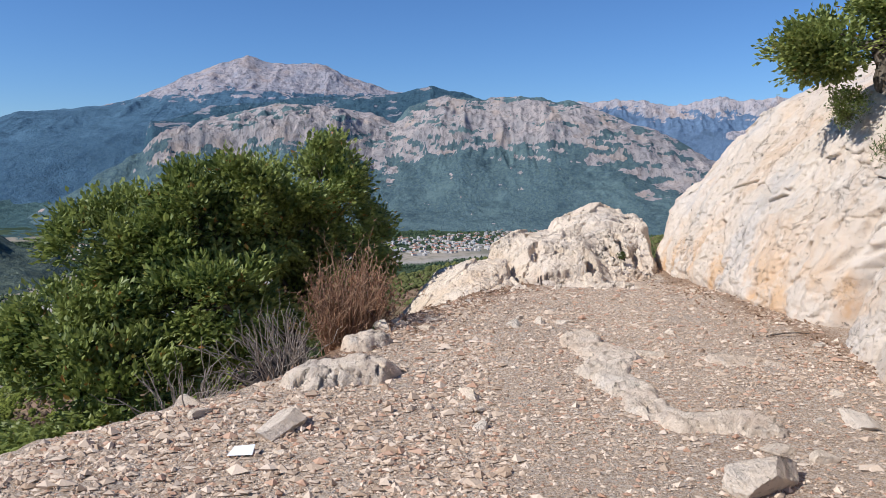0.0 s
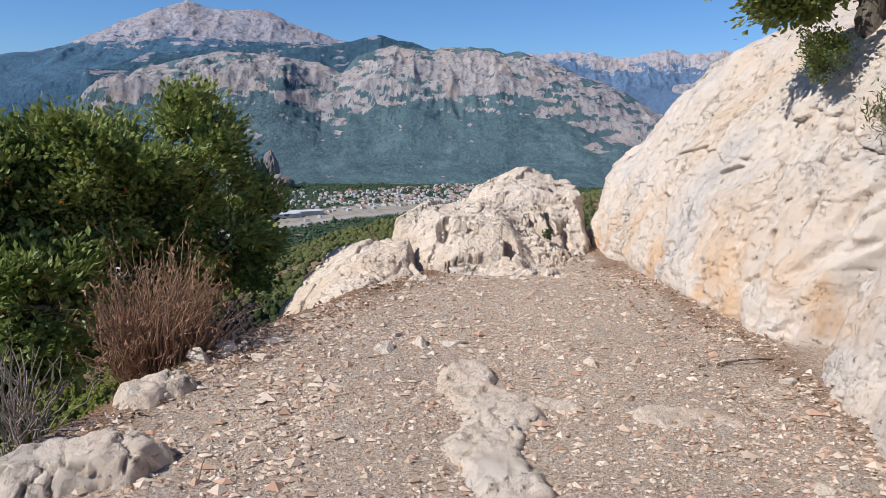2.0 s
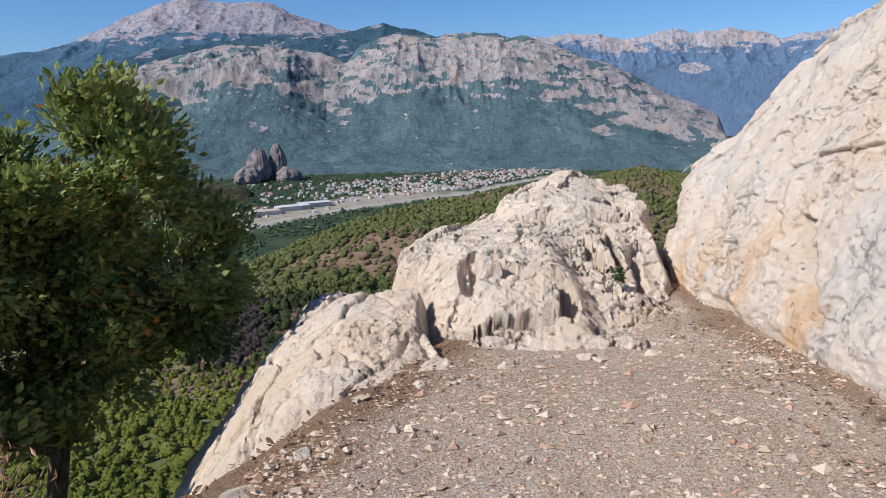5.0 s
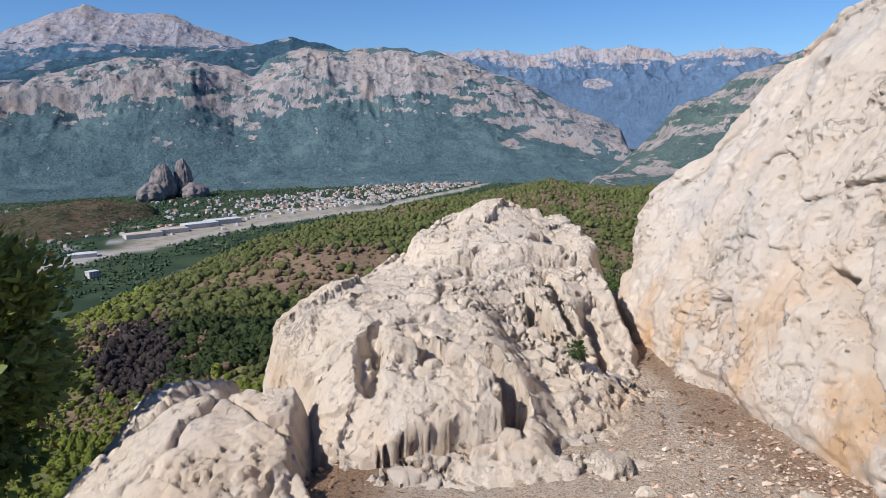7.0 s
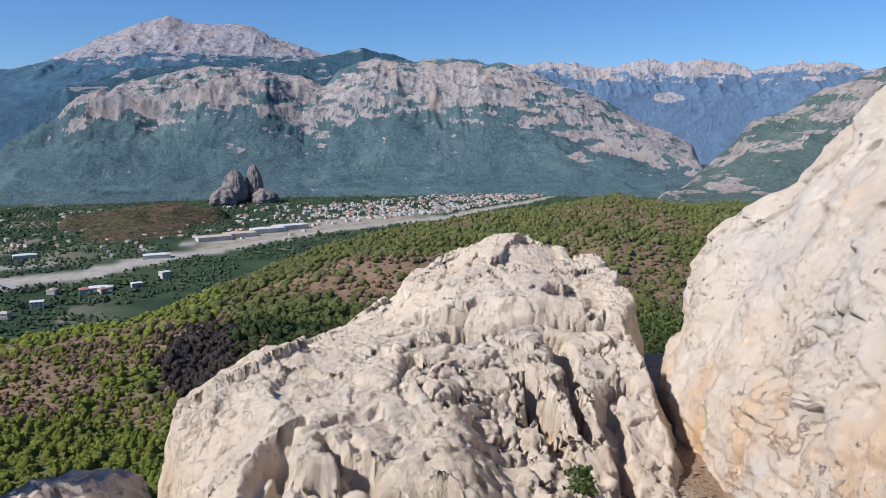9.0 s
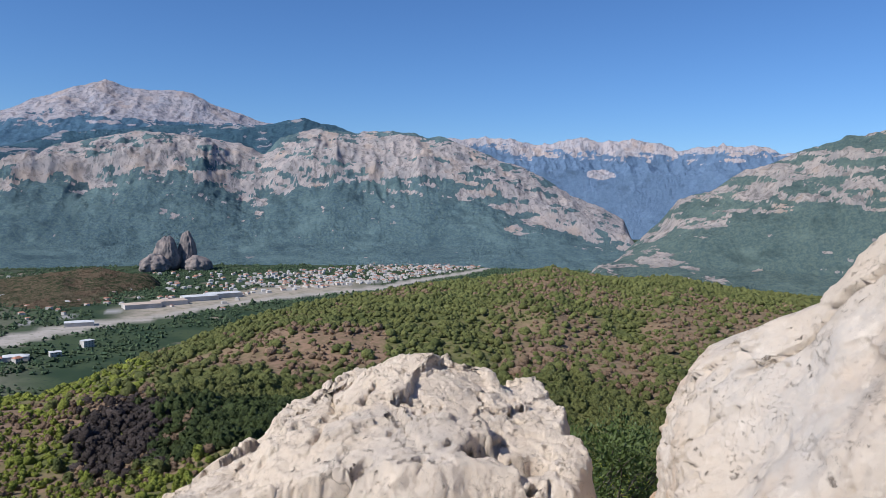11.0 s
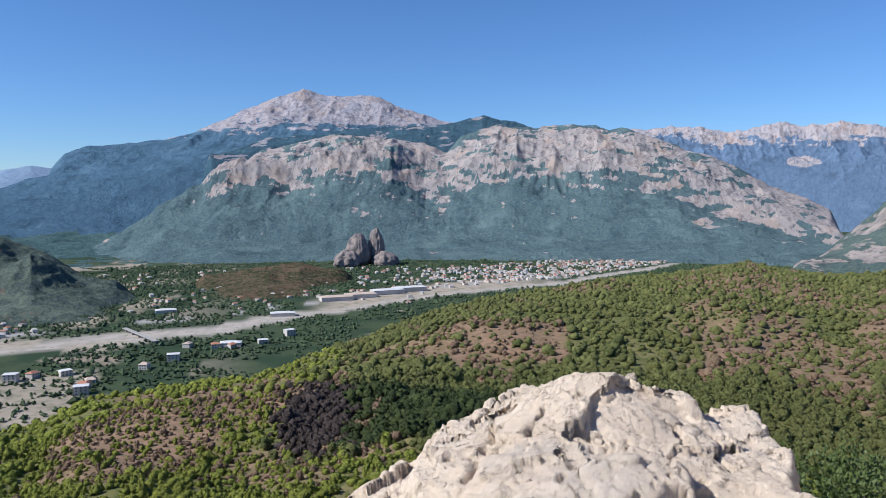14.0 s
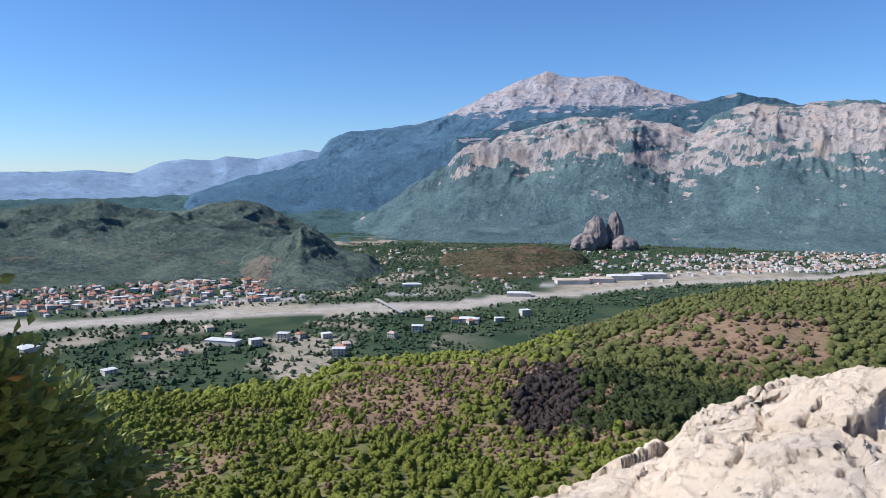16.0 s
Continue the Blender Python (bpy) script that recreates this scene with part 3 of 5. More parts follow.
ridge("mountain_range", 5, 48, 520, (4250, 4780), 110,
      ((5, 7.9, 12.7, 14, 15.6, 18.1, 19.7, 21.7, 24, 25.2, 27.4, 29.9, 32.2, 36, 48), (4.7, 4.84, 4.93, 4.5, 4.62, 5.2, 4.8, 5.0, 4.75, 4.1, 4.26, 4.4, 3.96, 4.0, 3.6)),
      [(0, -3.5), (0.45, 2.2), (0.62, 3.0)], FAR, "far mountain range with painted-in haze and pale rock crests",
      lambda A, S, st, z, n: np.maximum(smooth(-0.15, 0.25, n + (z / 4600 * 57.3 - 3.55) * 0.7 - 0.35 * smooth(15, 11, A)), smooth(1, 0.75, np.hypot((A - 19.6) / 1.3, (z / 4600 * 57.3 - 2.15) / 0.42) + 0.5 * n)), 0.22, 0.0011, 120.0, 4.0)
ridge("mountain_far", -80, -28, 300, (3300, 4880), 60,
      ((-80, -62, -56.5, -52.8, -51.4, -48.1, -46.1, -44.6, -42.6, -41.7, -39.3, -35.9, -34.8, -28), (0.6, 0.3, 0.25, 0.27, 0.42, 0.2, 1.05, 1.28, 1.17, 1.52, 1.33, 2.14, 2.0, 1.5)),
      [(0, -3.2), (0.5, -1.6)], HAZE_TINT, "faint far hills with blue haze painted into their colour", lambda A, S, st, z, n: 0 * S, 0.1, 0.0004, 240.0, 5.0)
# The fan's wood colours are blued too, with distance haze painted in.
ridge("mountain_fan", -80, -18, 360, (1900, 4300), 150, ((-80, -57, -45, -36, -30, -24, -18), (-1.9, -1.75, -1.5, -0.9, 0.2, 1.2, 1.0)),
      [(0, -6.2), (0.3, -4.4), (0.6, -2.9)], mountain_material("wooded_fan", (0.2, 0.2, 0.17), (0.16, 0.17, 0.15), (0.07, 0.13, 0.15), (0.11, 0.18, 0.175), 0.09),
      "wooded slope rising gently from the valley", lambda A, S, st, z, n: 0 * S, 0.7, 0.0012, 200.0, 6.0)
# Some air haze is also put into this ridge's wood colours.
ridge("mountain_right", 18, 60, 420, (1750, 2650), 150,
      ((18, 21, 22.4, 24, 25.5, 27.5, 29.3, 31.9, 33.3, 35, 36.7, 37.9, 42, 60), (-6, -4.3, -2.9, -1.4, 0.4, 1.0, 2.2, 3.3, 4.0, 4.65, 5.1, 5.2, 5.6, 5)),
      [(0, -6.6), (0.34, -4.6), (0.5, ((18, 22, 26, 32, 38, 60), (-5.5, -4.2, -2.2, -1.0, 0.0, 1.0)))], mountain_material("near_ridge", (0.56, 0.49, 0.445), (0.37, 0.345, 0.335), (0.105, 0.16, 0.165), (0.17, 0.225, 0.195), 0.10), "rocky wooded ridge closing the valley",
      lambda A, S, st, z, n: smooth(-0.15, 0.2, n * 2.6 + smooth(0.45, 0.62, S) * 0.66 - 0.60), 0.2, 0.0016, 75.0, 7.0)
ridge("hill_range", -80, -30, 420, (1430, 2200), 110,
      ((-80, -62, -56.6, -50.4, -48.2, -44.7, -40.6, -38.5, -35.1, -33.4, -31.6, -30), (-2.6, -2.0, -2.2, -1.5, -2.2, -2.4, -1.65, -2.3, -3.9, -5.2, -6.4, -8)),
      [(0, -8.2), (0.4, ((-80, -57, -45, -35, -30), (-4.8, -4.8, -4.6, -5.6, -8)))], HILLS, "wooded hills beside the valley town",
      lambda A, S, st, z, n: smooth(0.3, 0.45, n) * 0.5, 0.65, 0.0010, 120.0, 8.0)
ridge("hill_spur", -43, -27, 220, (1270, 1640), 70, ((-43, -40.3, -38.6, -36, -33.4, -30.7, -29, -27), (-9, -6.2, -4.9, -4.3, -5.6, -6.3, -7.5, -9)),
      [(0, -9.2), (0.4, ((-43, -36, -27), (-9, -6.9, -9)))], HILLS, "wooded spur with a bare quarried flank",
      lambda A, S, st, z, n: np.maximum(smooth(0.3, 0.45, n), smooth(1, 0.7, np.hypot((A + 39.6) / 1.6, (S - 0.45) / 0.35))), 0.6, 0.003, 80.0, 9.0)
ridge("hill_knoll", -27, -12, 200, (1420, 1800), 60, ((-27, -24.7, -20.6, -17.5, -14.7, -13, -12), (-7.6, -6.0, -5.45, -5.3, -5.7, -6.8, -7.6)),
      [(0, -8.2), (0.45, ((-27, -20, -12), (-7.8, -6.6, -7.9)))], mountain_material("knoll", (0.2, 0.15, 0.1), (0.17, 0.13, 0.09), (0.055, 0.075, 0.04), (0.19, 0.145, 0.10), 0.10),
      "low brown knoll in the valley", lambda A, S, st, z, n: smooth(0.1, 0.3, n), 0.2, 0.002, 60.0, 10.0)


def pinnacle(az, r, half, high, seed):
    v, f = ico(5)
    x, y, z = v.T
    up = np.clip((z + 1) / 2, 0, 1)
    wide = 1.15 * (1 - 0.35 * up ** 2) * (1 + 0.35 * fbm(x * 2.4, y * 2.4, z * 1.6 + seed, 5, 0.6))
    px, py = math.sin(radians(az)) * r, math.cos(radians(az)) * r
    co = np.stack([px + x * half * wide, py + y * half * wide, VALLEY - 12 + (high + 12) * up * (1 + 0.10 * fbm(x * 3, y * 3, seed, 3))], -1)
    return make_mesh("rock_pinnacle", co, f, PINK)


for az, r, half, high, seed in ((-13.1, 2080, 31, 92, 0.3), (-11.75, 2090, 21, 106, 2.7), (-14.0, 2050, 36, 46, 5.1), (-11.0, 2070, 34, 40, 8.2)):
    tagged(new("rock_pinnacle", pinnacle(az, r, half, high, seed)), "dark bare rock pinnacle rising from the woods", "rock", "twin rock pinnacles")

# ---------------------------------------------------------------- rocks beside the path


def boulder_z(x, y):
    body = np.interp(y, (9.9, 10.25, 10.7, 11.15, 11.6, 12.6, 13.4, 14.6, 15.4, 15.9), (-0.6, -0.22, -0.06, 0.18, 0.32, 0.44, 0.40, 0.34, 0.0, -0.9))
    left = np.interp(y, (10.8, 11.8, 12.3, 12.8, 13.6, 14.5), (0.80, 0.74, 0.50, 0.52, 0.95, 1.25)) + 0.08 * fbm(0 * x, y * 1.4, 2.0, 3)
    body = body - 0.30 * np.maximum(0, (left + 0.35 - x) / 0.6) ** 1.5 - 2.2 * np.maximum(0, left - 0.15 - x)
    body = body - 0.28 * smooth(1.75, 2.15, x) * smooth(12.9, 11.9, y) * smooth(10.4, 11.1, y)
    right = 3.02 + 0.08 * fbm(0 * x, y * 2, 5.0, 3)
    body = body - 0.25 * smooth(right - 0.7, right, x) * smooth(13.5, 12.4, y) - 2.6 * np.maximum(0, x - right)
    bx, by = np.abs((x - 2.42) / 0.92), np.abs((y - 14.15) / 0.82)
    block = 1 - smooth(0.88, 1.08, (bx ** 5 + by ** 5) ** 0.2 + 0.10 * fbm(x * 3, y * 3, 6.0, 3))
    tip = 0.58 + 0.18 * np.exp(-((x - 2.38) / 0.42) ** 2 - ((y - 14.42) / 0.3) ** 2) + 0.10 * smooth(3.0, 2.3, x) - 0.12 * smooth(2.25, 1.55, x) - 0.10 * smooth(14.1, 13.4, y) + 0.08 * smooth(0.19, 0.14, np.maximum(np.abs(x - 2.76), np.abs(y - 14.62)))
    z = body * (1 - block) + np.maximum(body, tip) * block
    inside = smooth(-0.5, -0.1, z)
    ca, sa_ = math.cos(0.5), math.sin(0.5)
    u, v = x * ca + y * sa_, -x * sa_ + y * ca
    wx, wy = x + 0.10 * fbm(x * 4, y * 4, 60.0, 3), y + 0.10 * fbm(x * 4, y * 4, 61.0, 3)
    lump = np.exp(-((np.hypot((x - 1.15) / 0.62, (y - 11.35) / 0.50)) ** 4))
    z = z + inside * (0.05 * fbm(x * 1.4, y * 1.4, 1.0, 4) + 0.05 * lump)
    z = z + inside * (0.10 * facets(wx * 1.3, wy * 1.3, 2.0) + 0.02 * facets(wx * 4.2, wy * 4.2, 3.0))
    # folded karst grooves, in patches
    some = smooth(0.42, 0.62, vnoise(x * 1.2, y * 1.2, 3.0))
    u, v = wx * ca + wy * sa_, -wx * sa_ + wy * ca
    z = z - 0.04 * inside * some * smooth(0.88, 0.99, 1 - np.abs(fbm(u * 1.4, v * 3.0, 4.0, 4, 0.55)) * 1.6)

    def slot(x0, y0, x1, y1, wide, deep):
        ln = math.hypot(x1 - x0, y1 - y0)
        ux, uy = (x1 - x0) / ln, (y1 - y0) / ln
        t = np.clip((x - x0) * ux + (y - y0) * uy, 0, ln)
        d = np.hypot(x - x0 - t * ux, y - y0 - t * uy) + 0.06 * fbm(x * 6, y * 6, 9.0, 3)
        return deep * smooth(wide, wide * 0.35, d)
    pr = np.random.RandomState(4)
    for _ in range(30):
        hx, hy, hl, ha = pr.uniform(0.8, 3.0), pr.uniform(11.2, 14.6), pr.uniform(0.06, 0.34), pr.uniform(-0.3, 1.4)
        z = z - slot(hx, hy, hx + hl * math.cos(ha), hy + hl * math.sin(ha), pr.uniform(0.02, 0.036), pr.uniform(0.06, 0.12))
    z = z - slot(1.78, 10.80, 1.80, 11.15, 0.085, 0.30) - slot(1.80, 11.15, 1.62, 11.35, 0.08, 0.34) - slot(1.62, 11.35, 1.36, 11.52, 0.075, 0.22) - slot(1.36, 11.52, 1.22, 11.66, 0.05, 0.14) - slot(0.55, 11.0, 0.75, 10.72, 0.10, 0.25) - slot(0.75, 10.72, 1.6, 10.80, 0.08, 0.20) - slot(1.05, 10.75, 1.65, 10.85, 0.09, 0.16)
    z = z - slot(1.92, 13.05, 2.0, 13.2, 0.14, 0.22) - slot(2.15, 13.02, 2.22, 13.15, 0.10, 0.2) - slot(2.55, 12.65, 2.5, 13.1, 0.10, 0.26)
    z = z - slot(2.7, 12.0, 2.75, 12.5, 0.10, 0.2) - slot(0.95, 11.2, 1.0, 11.7, 0.09, 0.15) - slot(1.62, 13.45, 1.95, 13.4, 0.08, 0.18)
    z = z - slot(2.28, 12.55, 2.38, 12.05, 0.07, 0.30) - slot(2.5, 12.5, 2.56, 12.2, 0.06, 0.26) - slot(2.62, 11.75, 2.8, 11.4, 0.06, 0.2) - slot(1.5, 13.28, 2.2, 13.22, 0.05, 0.12) - slot(2.2, 13.22, 3.0, 13.3, 0.06, 0.18)
    z = z - slot(2.0, 10.75, 2.9, 10.9, 0.10, 0.10) - slot(2.6, 13.55, 2.95, 13.6, 0.10, 0.2)
    return z


def rock_sheet(name, x0, x1, y0, y1, step, fz, stain, label, karst=1.0, mat=None):
    X, Y = np.meshgrid(np.arange(x0, x1, step), np.arange(y0, y1, step))
    Z = fz(X, Y)
    st = stain(X, Y, Z)
    gy, gx = np.gradient(Z, step)
    ln = np.sqrt(gx * gx + gy * gy + 1)
    # chipped planes at three sizes, pits, clefts, and a rough grain
    wx, wy, wz = [q + 0.07 * fbm(X * 5, Y * 5, Z * 5 + 11 * k, 3, 0.6) for k, q in enumerate((X, Y, Z))]
    d = 0.075 * facets(wx * 2.4, wy * 2.4 + wz * 1.6, 1.0) + 0.042 * facets(wx * 6.0, wy * 6.0 + wz * 4, 2.0) + 0.018 * facets(wx * 15, wy * 12 + wz * 9, 3.0)
    p1, p2 = cells(wx * 4.2, wy * 4.2, wz * 4.2)
    d = d - 0.17 * smooth(0.055, 0.01, p2 - p1) * smooth(0.52, 0.62, vnoise(X * 1.7, Y * 1.7, Z + 8.0))
    p1, p2 = cells(wx * 9, wy * 9, wz * 9)
    d = d - 0.12 * smooth(0.28, 0.18, p1) * smooth(0.50, 0.60, vnoise(X * 2.1, Y * 2.1, Z * 2 + 3.0))
    d = 0.5 * karst * d + (0.2 + 0.5 * karst) * (0.020 * fbm(X * 11, Y * 11, Z * 16, 3, 0.75) + 0.007 * (hash3(np.floor(X * 90), np.floor(Y * 90), np.floor(Z * 90)) - 0.5))
    X, Y, Z = X - d * gx / ln, Y - d * gy / ln, Z + d / ln
    me = grid_mesh(name, X, Y, Z, mat or ROCK, dict(stain=st))
    return tagged(new(name, me), label, "rock")


rock_sheet("limestone_boulder", -0.4, 3.6, 9.95, 15.9, 0.0125, boulder_z, lambda x, y, z: 0.5 * smooth(0.2, -0.1, z),
           "large pale weathered limestone boulder with pits and grooves")


def slab_z(x, y):
    ridge_y = 11.35 - 0.1 * x
    z = 0.13 - 0.16 * np.maximum(0, ridge_y - y) ** 1.15 - 0.62 * np.maximum(0, -0.02 - x) ** 1.25 - 1.3 * np.maximum(0, y - ridge_y)
    z = z - 3.0 * np.maximum(0, x - (0.50 + 0.26 * smooth(10.8, 10.0, y) + 0.07 * fbm(y * 2.2, 0 * x, 1.0, 3)))
    z = z - 1.6 * np.maximum(0, 9.72 + 0.12 * fbm(x * 2.5, 0 * y, 2.0, 3) - y) - 0.5 * np.maximum(0, -0.75 - x)
    z = z + 0.05 * fbm(x * 1.7, y * 1.7, 14.0, 4) + 0.03 * (ridged(x * 5, y * 2.5, 15.0, 4) - 0.5) + 0.05 * facets(x * 2.1 + 0.2 * fbm(x * 4, y * 4, 1.0, 2), y * 2.1, 9.0) + 0.018 * facets(x * 7, y * 7, 9.0)
    d1, d2 = cells(x * 1.6 + 0.3 * fbm(x * 3, y * 3, 1.5, 2), y * 1.1, 4.5)
    return z - 0.06 * smooth(0.08, 0.0, d2 - d1) + 0.010 * fbm(x * 18, y * 18, 3.0, 3)


rock_sheet("limestone_slab", -1.7, 1.1, 9.3, 12.3, 0.015, slab_z, lambda x, y, z: 0.25 + 0 * x, "smooth pale tilted limestone slab at the drop", 0.45)


def low_rock_z(cx, cy, ax, ay, top, seed):
    def fz(x, y):
        d = np.hypot((x - cx) / ax, (y - cy) / ay) + 0.22 * fbm(x * 2.2, y * 2.2, seed, 4)
        z = 0.16 * facets(x * 1.6, y * 1.6, seed) + 0.06 * facets(x * 5, y * 5, seed) + top - 0.8 * (np.maximum(d - 0.45, 0)) ** 1.5 + 0.10 * fbm(x * 1.5, y * 2.5, seed + 3, 4) + 0.05 * (ridged(x * 4, y * 4, seed + 5, 4) - 0.5)
        return z
    return fz


for cx, cy, ax, ay, top, seed in ((-0.35, 12.25, 0.5, 0.7, -0.22, 1.0), (-0.95, 8.15, 0.35, 0.45, -0.42, 7.0)):
    rock_sheet("grey_outcrop", cx - 1.3, cx + 1.3, cy - 1.3, cy + 1.3, 0.03, low_rock_z(cx, cy, ax, ay, top, seed), lambda x, y, z: 0 * x, "rough grey limestone outcrop below the ledge")


def cliff_face(Y, Z):
    base = np.interp(Y, (-8, 2.2, 3.2, 4.2, 5.0, 6.0, 6.6, 7.0, 7.6, 12.5, 18), (2.3, 2.15, 2.25, 2.6, 3.0, 3.28, 3.42, 3.62, 3.40, 3.30, 3.30))
    Zp = np.maximum(Z, 0)
    x = base + 0.30 * Zp + 0.13 * Zp ** 2 - 0.25 * smooth(1.2, 2.6, Z) * smooth(10.2, 8.4, Y) + 0.9 * np.maximum(Z - 2.6, 0) * smooth(7, 9.5, Y)
    x = x + 0.40 * np.maximum(0, Y - 12.9) ** 2 + 2.0 * np.maximum(0, Y - 14.6)
    x = x - 0.10 * np.minimum(Z, 0) - 0.20 * np.exp(-((Z - 0.85) / 0.4) ** 2) * smooth(12.8, 13.4, Y) * smooth(14.8, 14.2, Y)
    x = x + 0.12 * fbm(Y * 0.75, Z * 0.9, 20.0, 4) + 0.05 * (ridged(Y * 1.8, Z * 0.8, 21.0, 4) - 0.5) * 2 + 0.03 * fbm(Y * 5, Z * 4, 22.0, 4)
    # fissure with rusty filling, streak hollow, overhang at the foot
    fy = 7.05 - 0.20 * (Z - 0.6)
    x = x + 0.26 * smooth(0.20, 0.03, np.abs(Y - fy + 0.08 * fbm(Z * 2, 0 * Y, 3.0, 3)))
    sy = 10.05 + (Z - 0.14) * 1.1
    x = x + 0.26 * smooth(0.12, 0.05, np.abs(Y - sy + 0.05 * fbm(Z * 4, 0 * Y, 5.0, 3))) * smooth(0.1, 0.2, Z) * smooth(0.85, 0.7, Z)
    p1, _ = cells(Y * 3.1, Z * 3.6, 3.5)
    x = x + 0.10 * smooth(0.15, 0.08, p1 + 0.08 * fbm(Y * 9, Z * 9, 33.0, 2)) * smooth(0.58, 0.7, vnoise(Y * 1.2, Z * 1.5, 30.0))
    d1, d2 = cells(Y * 0.9 + 0.35 * fbm(Y * 1.5, Z * 1.5, 40.0, 3), Z * 0.7 + 0.35 * fbm(Y * 1.5, Z * 1.5, 41.0, 3), 7.5)
    x = x + 0.10 * smooth(0.05, 0.0, d2 - d1) * smooth(0.35, 0.55, vnoise(Y * 0.8, Z * 0.8, 42.0))
    for hy, hz, hr, hd in ((11.66, 0.39, 0.11, 0.28), (8.79, 0.12, 0.12, 0.16), (12.1, 1.62, 0.10, 0.12), (9.1, 1.42, 0.10, 0.07), (12.2, 2.04, 0.12, 0.12), (8.0, 0.72, 0.09, 0.14), (7.75, 1.0, 0.10, 0.16)):
        x = x + hd * smooth(hr, hr * 0.3, np.hypot(Y - hy, (Z - hz) * 1.2) + 0.05 * fbm(Y * 7, Z * 7, 50.0, 2))
    wy, wz = Y + 0.12 * fbm(Y * 3, Z * 3, 70.0, 3), Z + 0.12 * fbm(Y * 3, Z * 3, 71.0, 3)
    x = x + 0.07 * facets(wy * 0.9, wz * 1.1, 5.0) + 0.026 * facets(wy * 2.6, wz * 3.0, 6.0) + 0.009 * facets(wy * 7.5, wz * 8, 7.0)
    top = np.interp(Y, (11.0, 12.2, 12.7, 13.1, 13.5, 14.3, 16), (9, 3.0, 2.1, 1.35, 1.10, 0.95, 0.6))
    x = x + 2.2 * np.maximum(0, Z - top) ** 1.1
    x = x + 0.03 * (ridged(Y * 2.5, Z * 5, 24.0, 4, 0.6) - 0.5) + 0.03 * fbm(Y * 4, Z * 6, 25.0, 4, 0.7)
    p1, p2 = cells(wy * 4.5, wz * 5.5, 2.5)
    x = x + 0.05 * smooth(0.05, 0.0, p2 - p1) * smooth(0.56, 0.70, vnoise(Y * 1.5, Z * 1.5, 8.0))
    p1, p2 = cells(wy * 8, wz * 8, 5.5)
    x = x + 0.05 * smooth(0.30, 0.16, p1) * smooth(0.55, 0.68, vnoise(Y * 1.3, Z * 1.3, 3.0))
    return x + 0.016 * fbm(Y * 14, Z * 14, 23.0, 4, 0.75)


cy_, cz_ = np.meshgrid(np.concatenate([np.linspace(-8, 2, 60), np.linspace(2.02, 15.2, 640)]), np.concatenate([np.linspace(-1.4, -0.4, 12), np.linspace(-0.38, 3.4, 230), np.linspace(3.5, 5.2, 20)]))
cx_ = cliff_face(cy_, cz_)
stain_ = 0.65 * smooth(0.9, 0.0, cz_) * smooth(6, 9, cy_) + 1.6 * smooth(0.3, 0.05, np.abs(cy_ - 7.05 + 0.2 * (cz_ - 0.6))) + 0.35
CLIFF = limestone("cliff_limestone", (0.68, 0.59, 0.495), (0.65, 0.545, 0.435), (0.50, 0.47, 0.44), (0.66, 0.43, 0.24), 0.7)
cliff = new("cliff", grid_mesh("cliff", cx_, cy_, cz_, CLIFF, dict(stain=np.clip(stain_, 0, 1)), flip=True))
tagged(cliff, "pale limestone cliff with rusty stains along the path", "cliff", kind="structure")
# the back of the cliff, closing it
top_y, top_x = np.meshgrid(np.linspace(-8, 15.2, 120), np.linspace(0, 1, 14))
edge_x = np.interp(top_y[0], cy_[0], cx_[-1])
bx_ = edge_x[None, :] + top_x * 9
bz_ = 5.2 + 0.8 * np.sin(top_x * 3.0) - 7.5 * smooth(0.45, 1, top_x) + 0.15 * fbm(bx_, top_y, 2.0, 4) * smooth(0, 0.1, top_x)
tagged(new("cliff_top", grid_mesh("cliff_top", bx_, top_y, bz_, CLIFF, dict(stain=0 * bx_), flip=False)), "weathered limestone top of the cliff", "cliff", kind="structure")


def stone_mesh(name, seed, flat_=0.6, level=4, mat=None):
    v, f = ico(level)
    r = np.random.RandomState(seed)
    n = v.copy()
    for _ in range(11):
        d = r.normal(size=3)
        d /= np.linalg.norm(d)
        k = r.uniform(0.30, 0.66)
        over = np.maximum(n @ d - k, 0)
        n = n - over[:, None] * d
    n *= (1 + 0.06 * fbm(n[:, 0] * 2, n[:, 1] * 2, n[:, 2] * 2 + seed, 4) + 0.03 * fbm(n[:, 0] * 8, n[:, 1] * 8, n[:, 2] * 8 + seed, 3))[:, None]
    n[:, 2] *= flat_
    return make_mesh(name, n, f, mat or STONE, True)


STONES = [stone_mesh("stone", s, 0.55 + 0.12 * (s % 3), 4) for s in range(6)]


def place_stone(name, mesh, x, y, sx, sy, sz, turn, sink, label, group=""):
    ob = new(name, mesh)
    ob.location = (x, y, float(ground_z(x, y)) + sz * sink)
    ob.rotation_euler, ob.scale = (0.1 * math.sin(turn * 3), 0.1 * math.cos(turn * 5), turn), (sx, sy, sz)
    return tagged(ob, label, "rock", group)


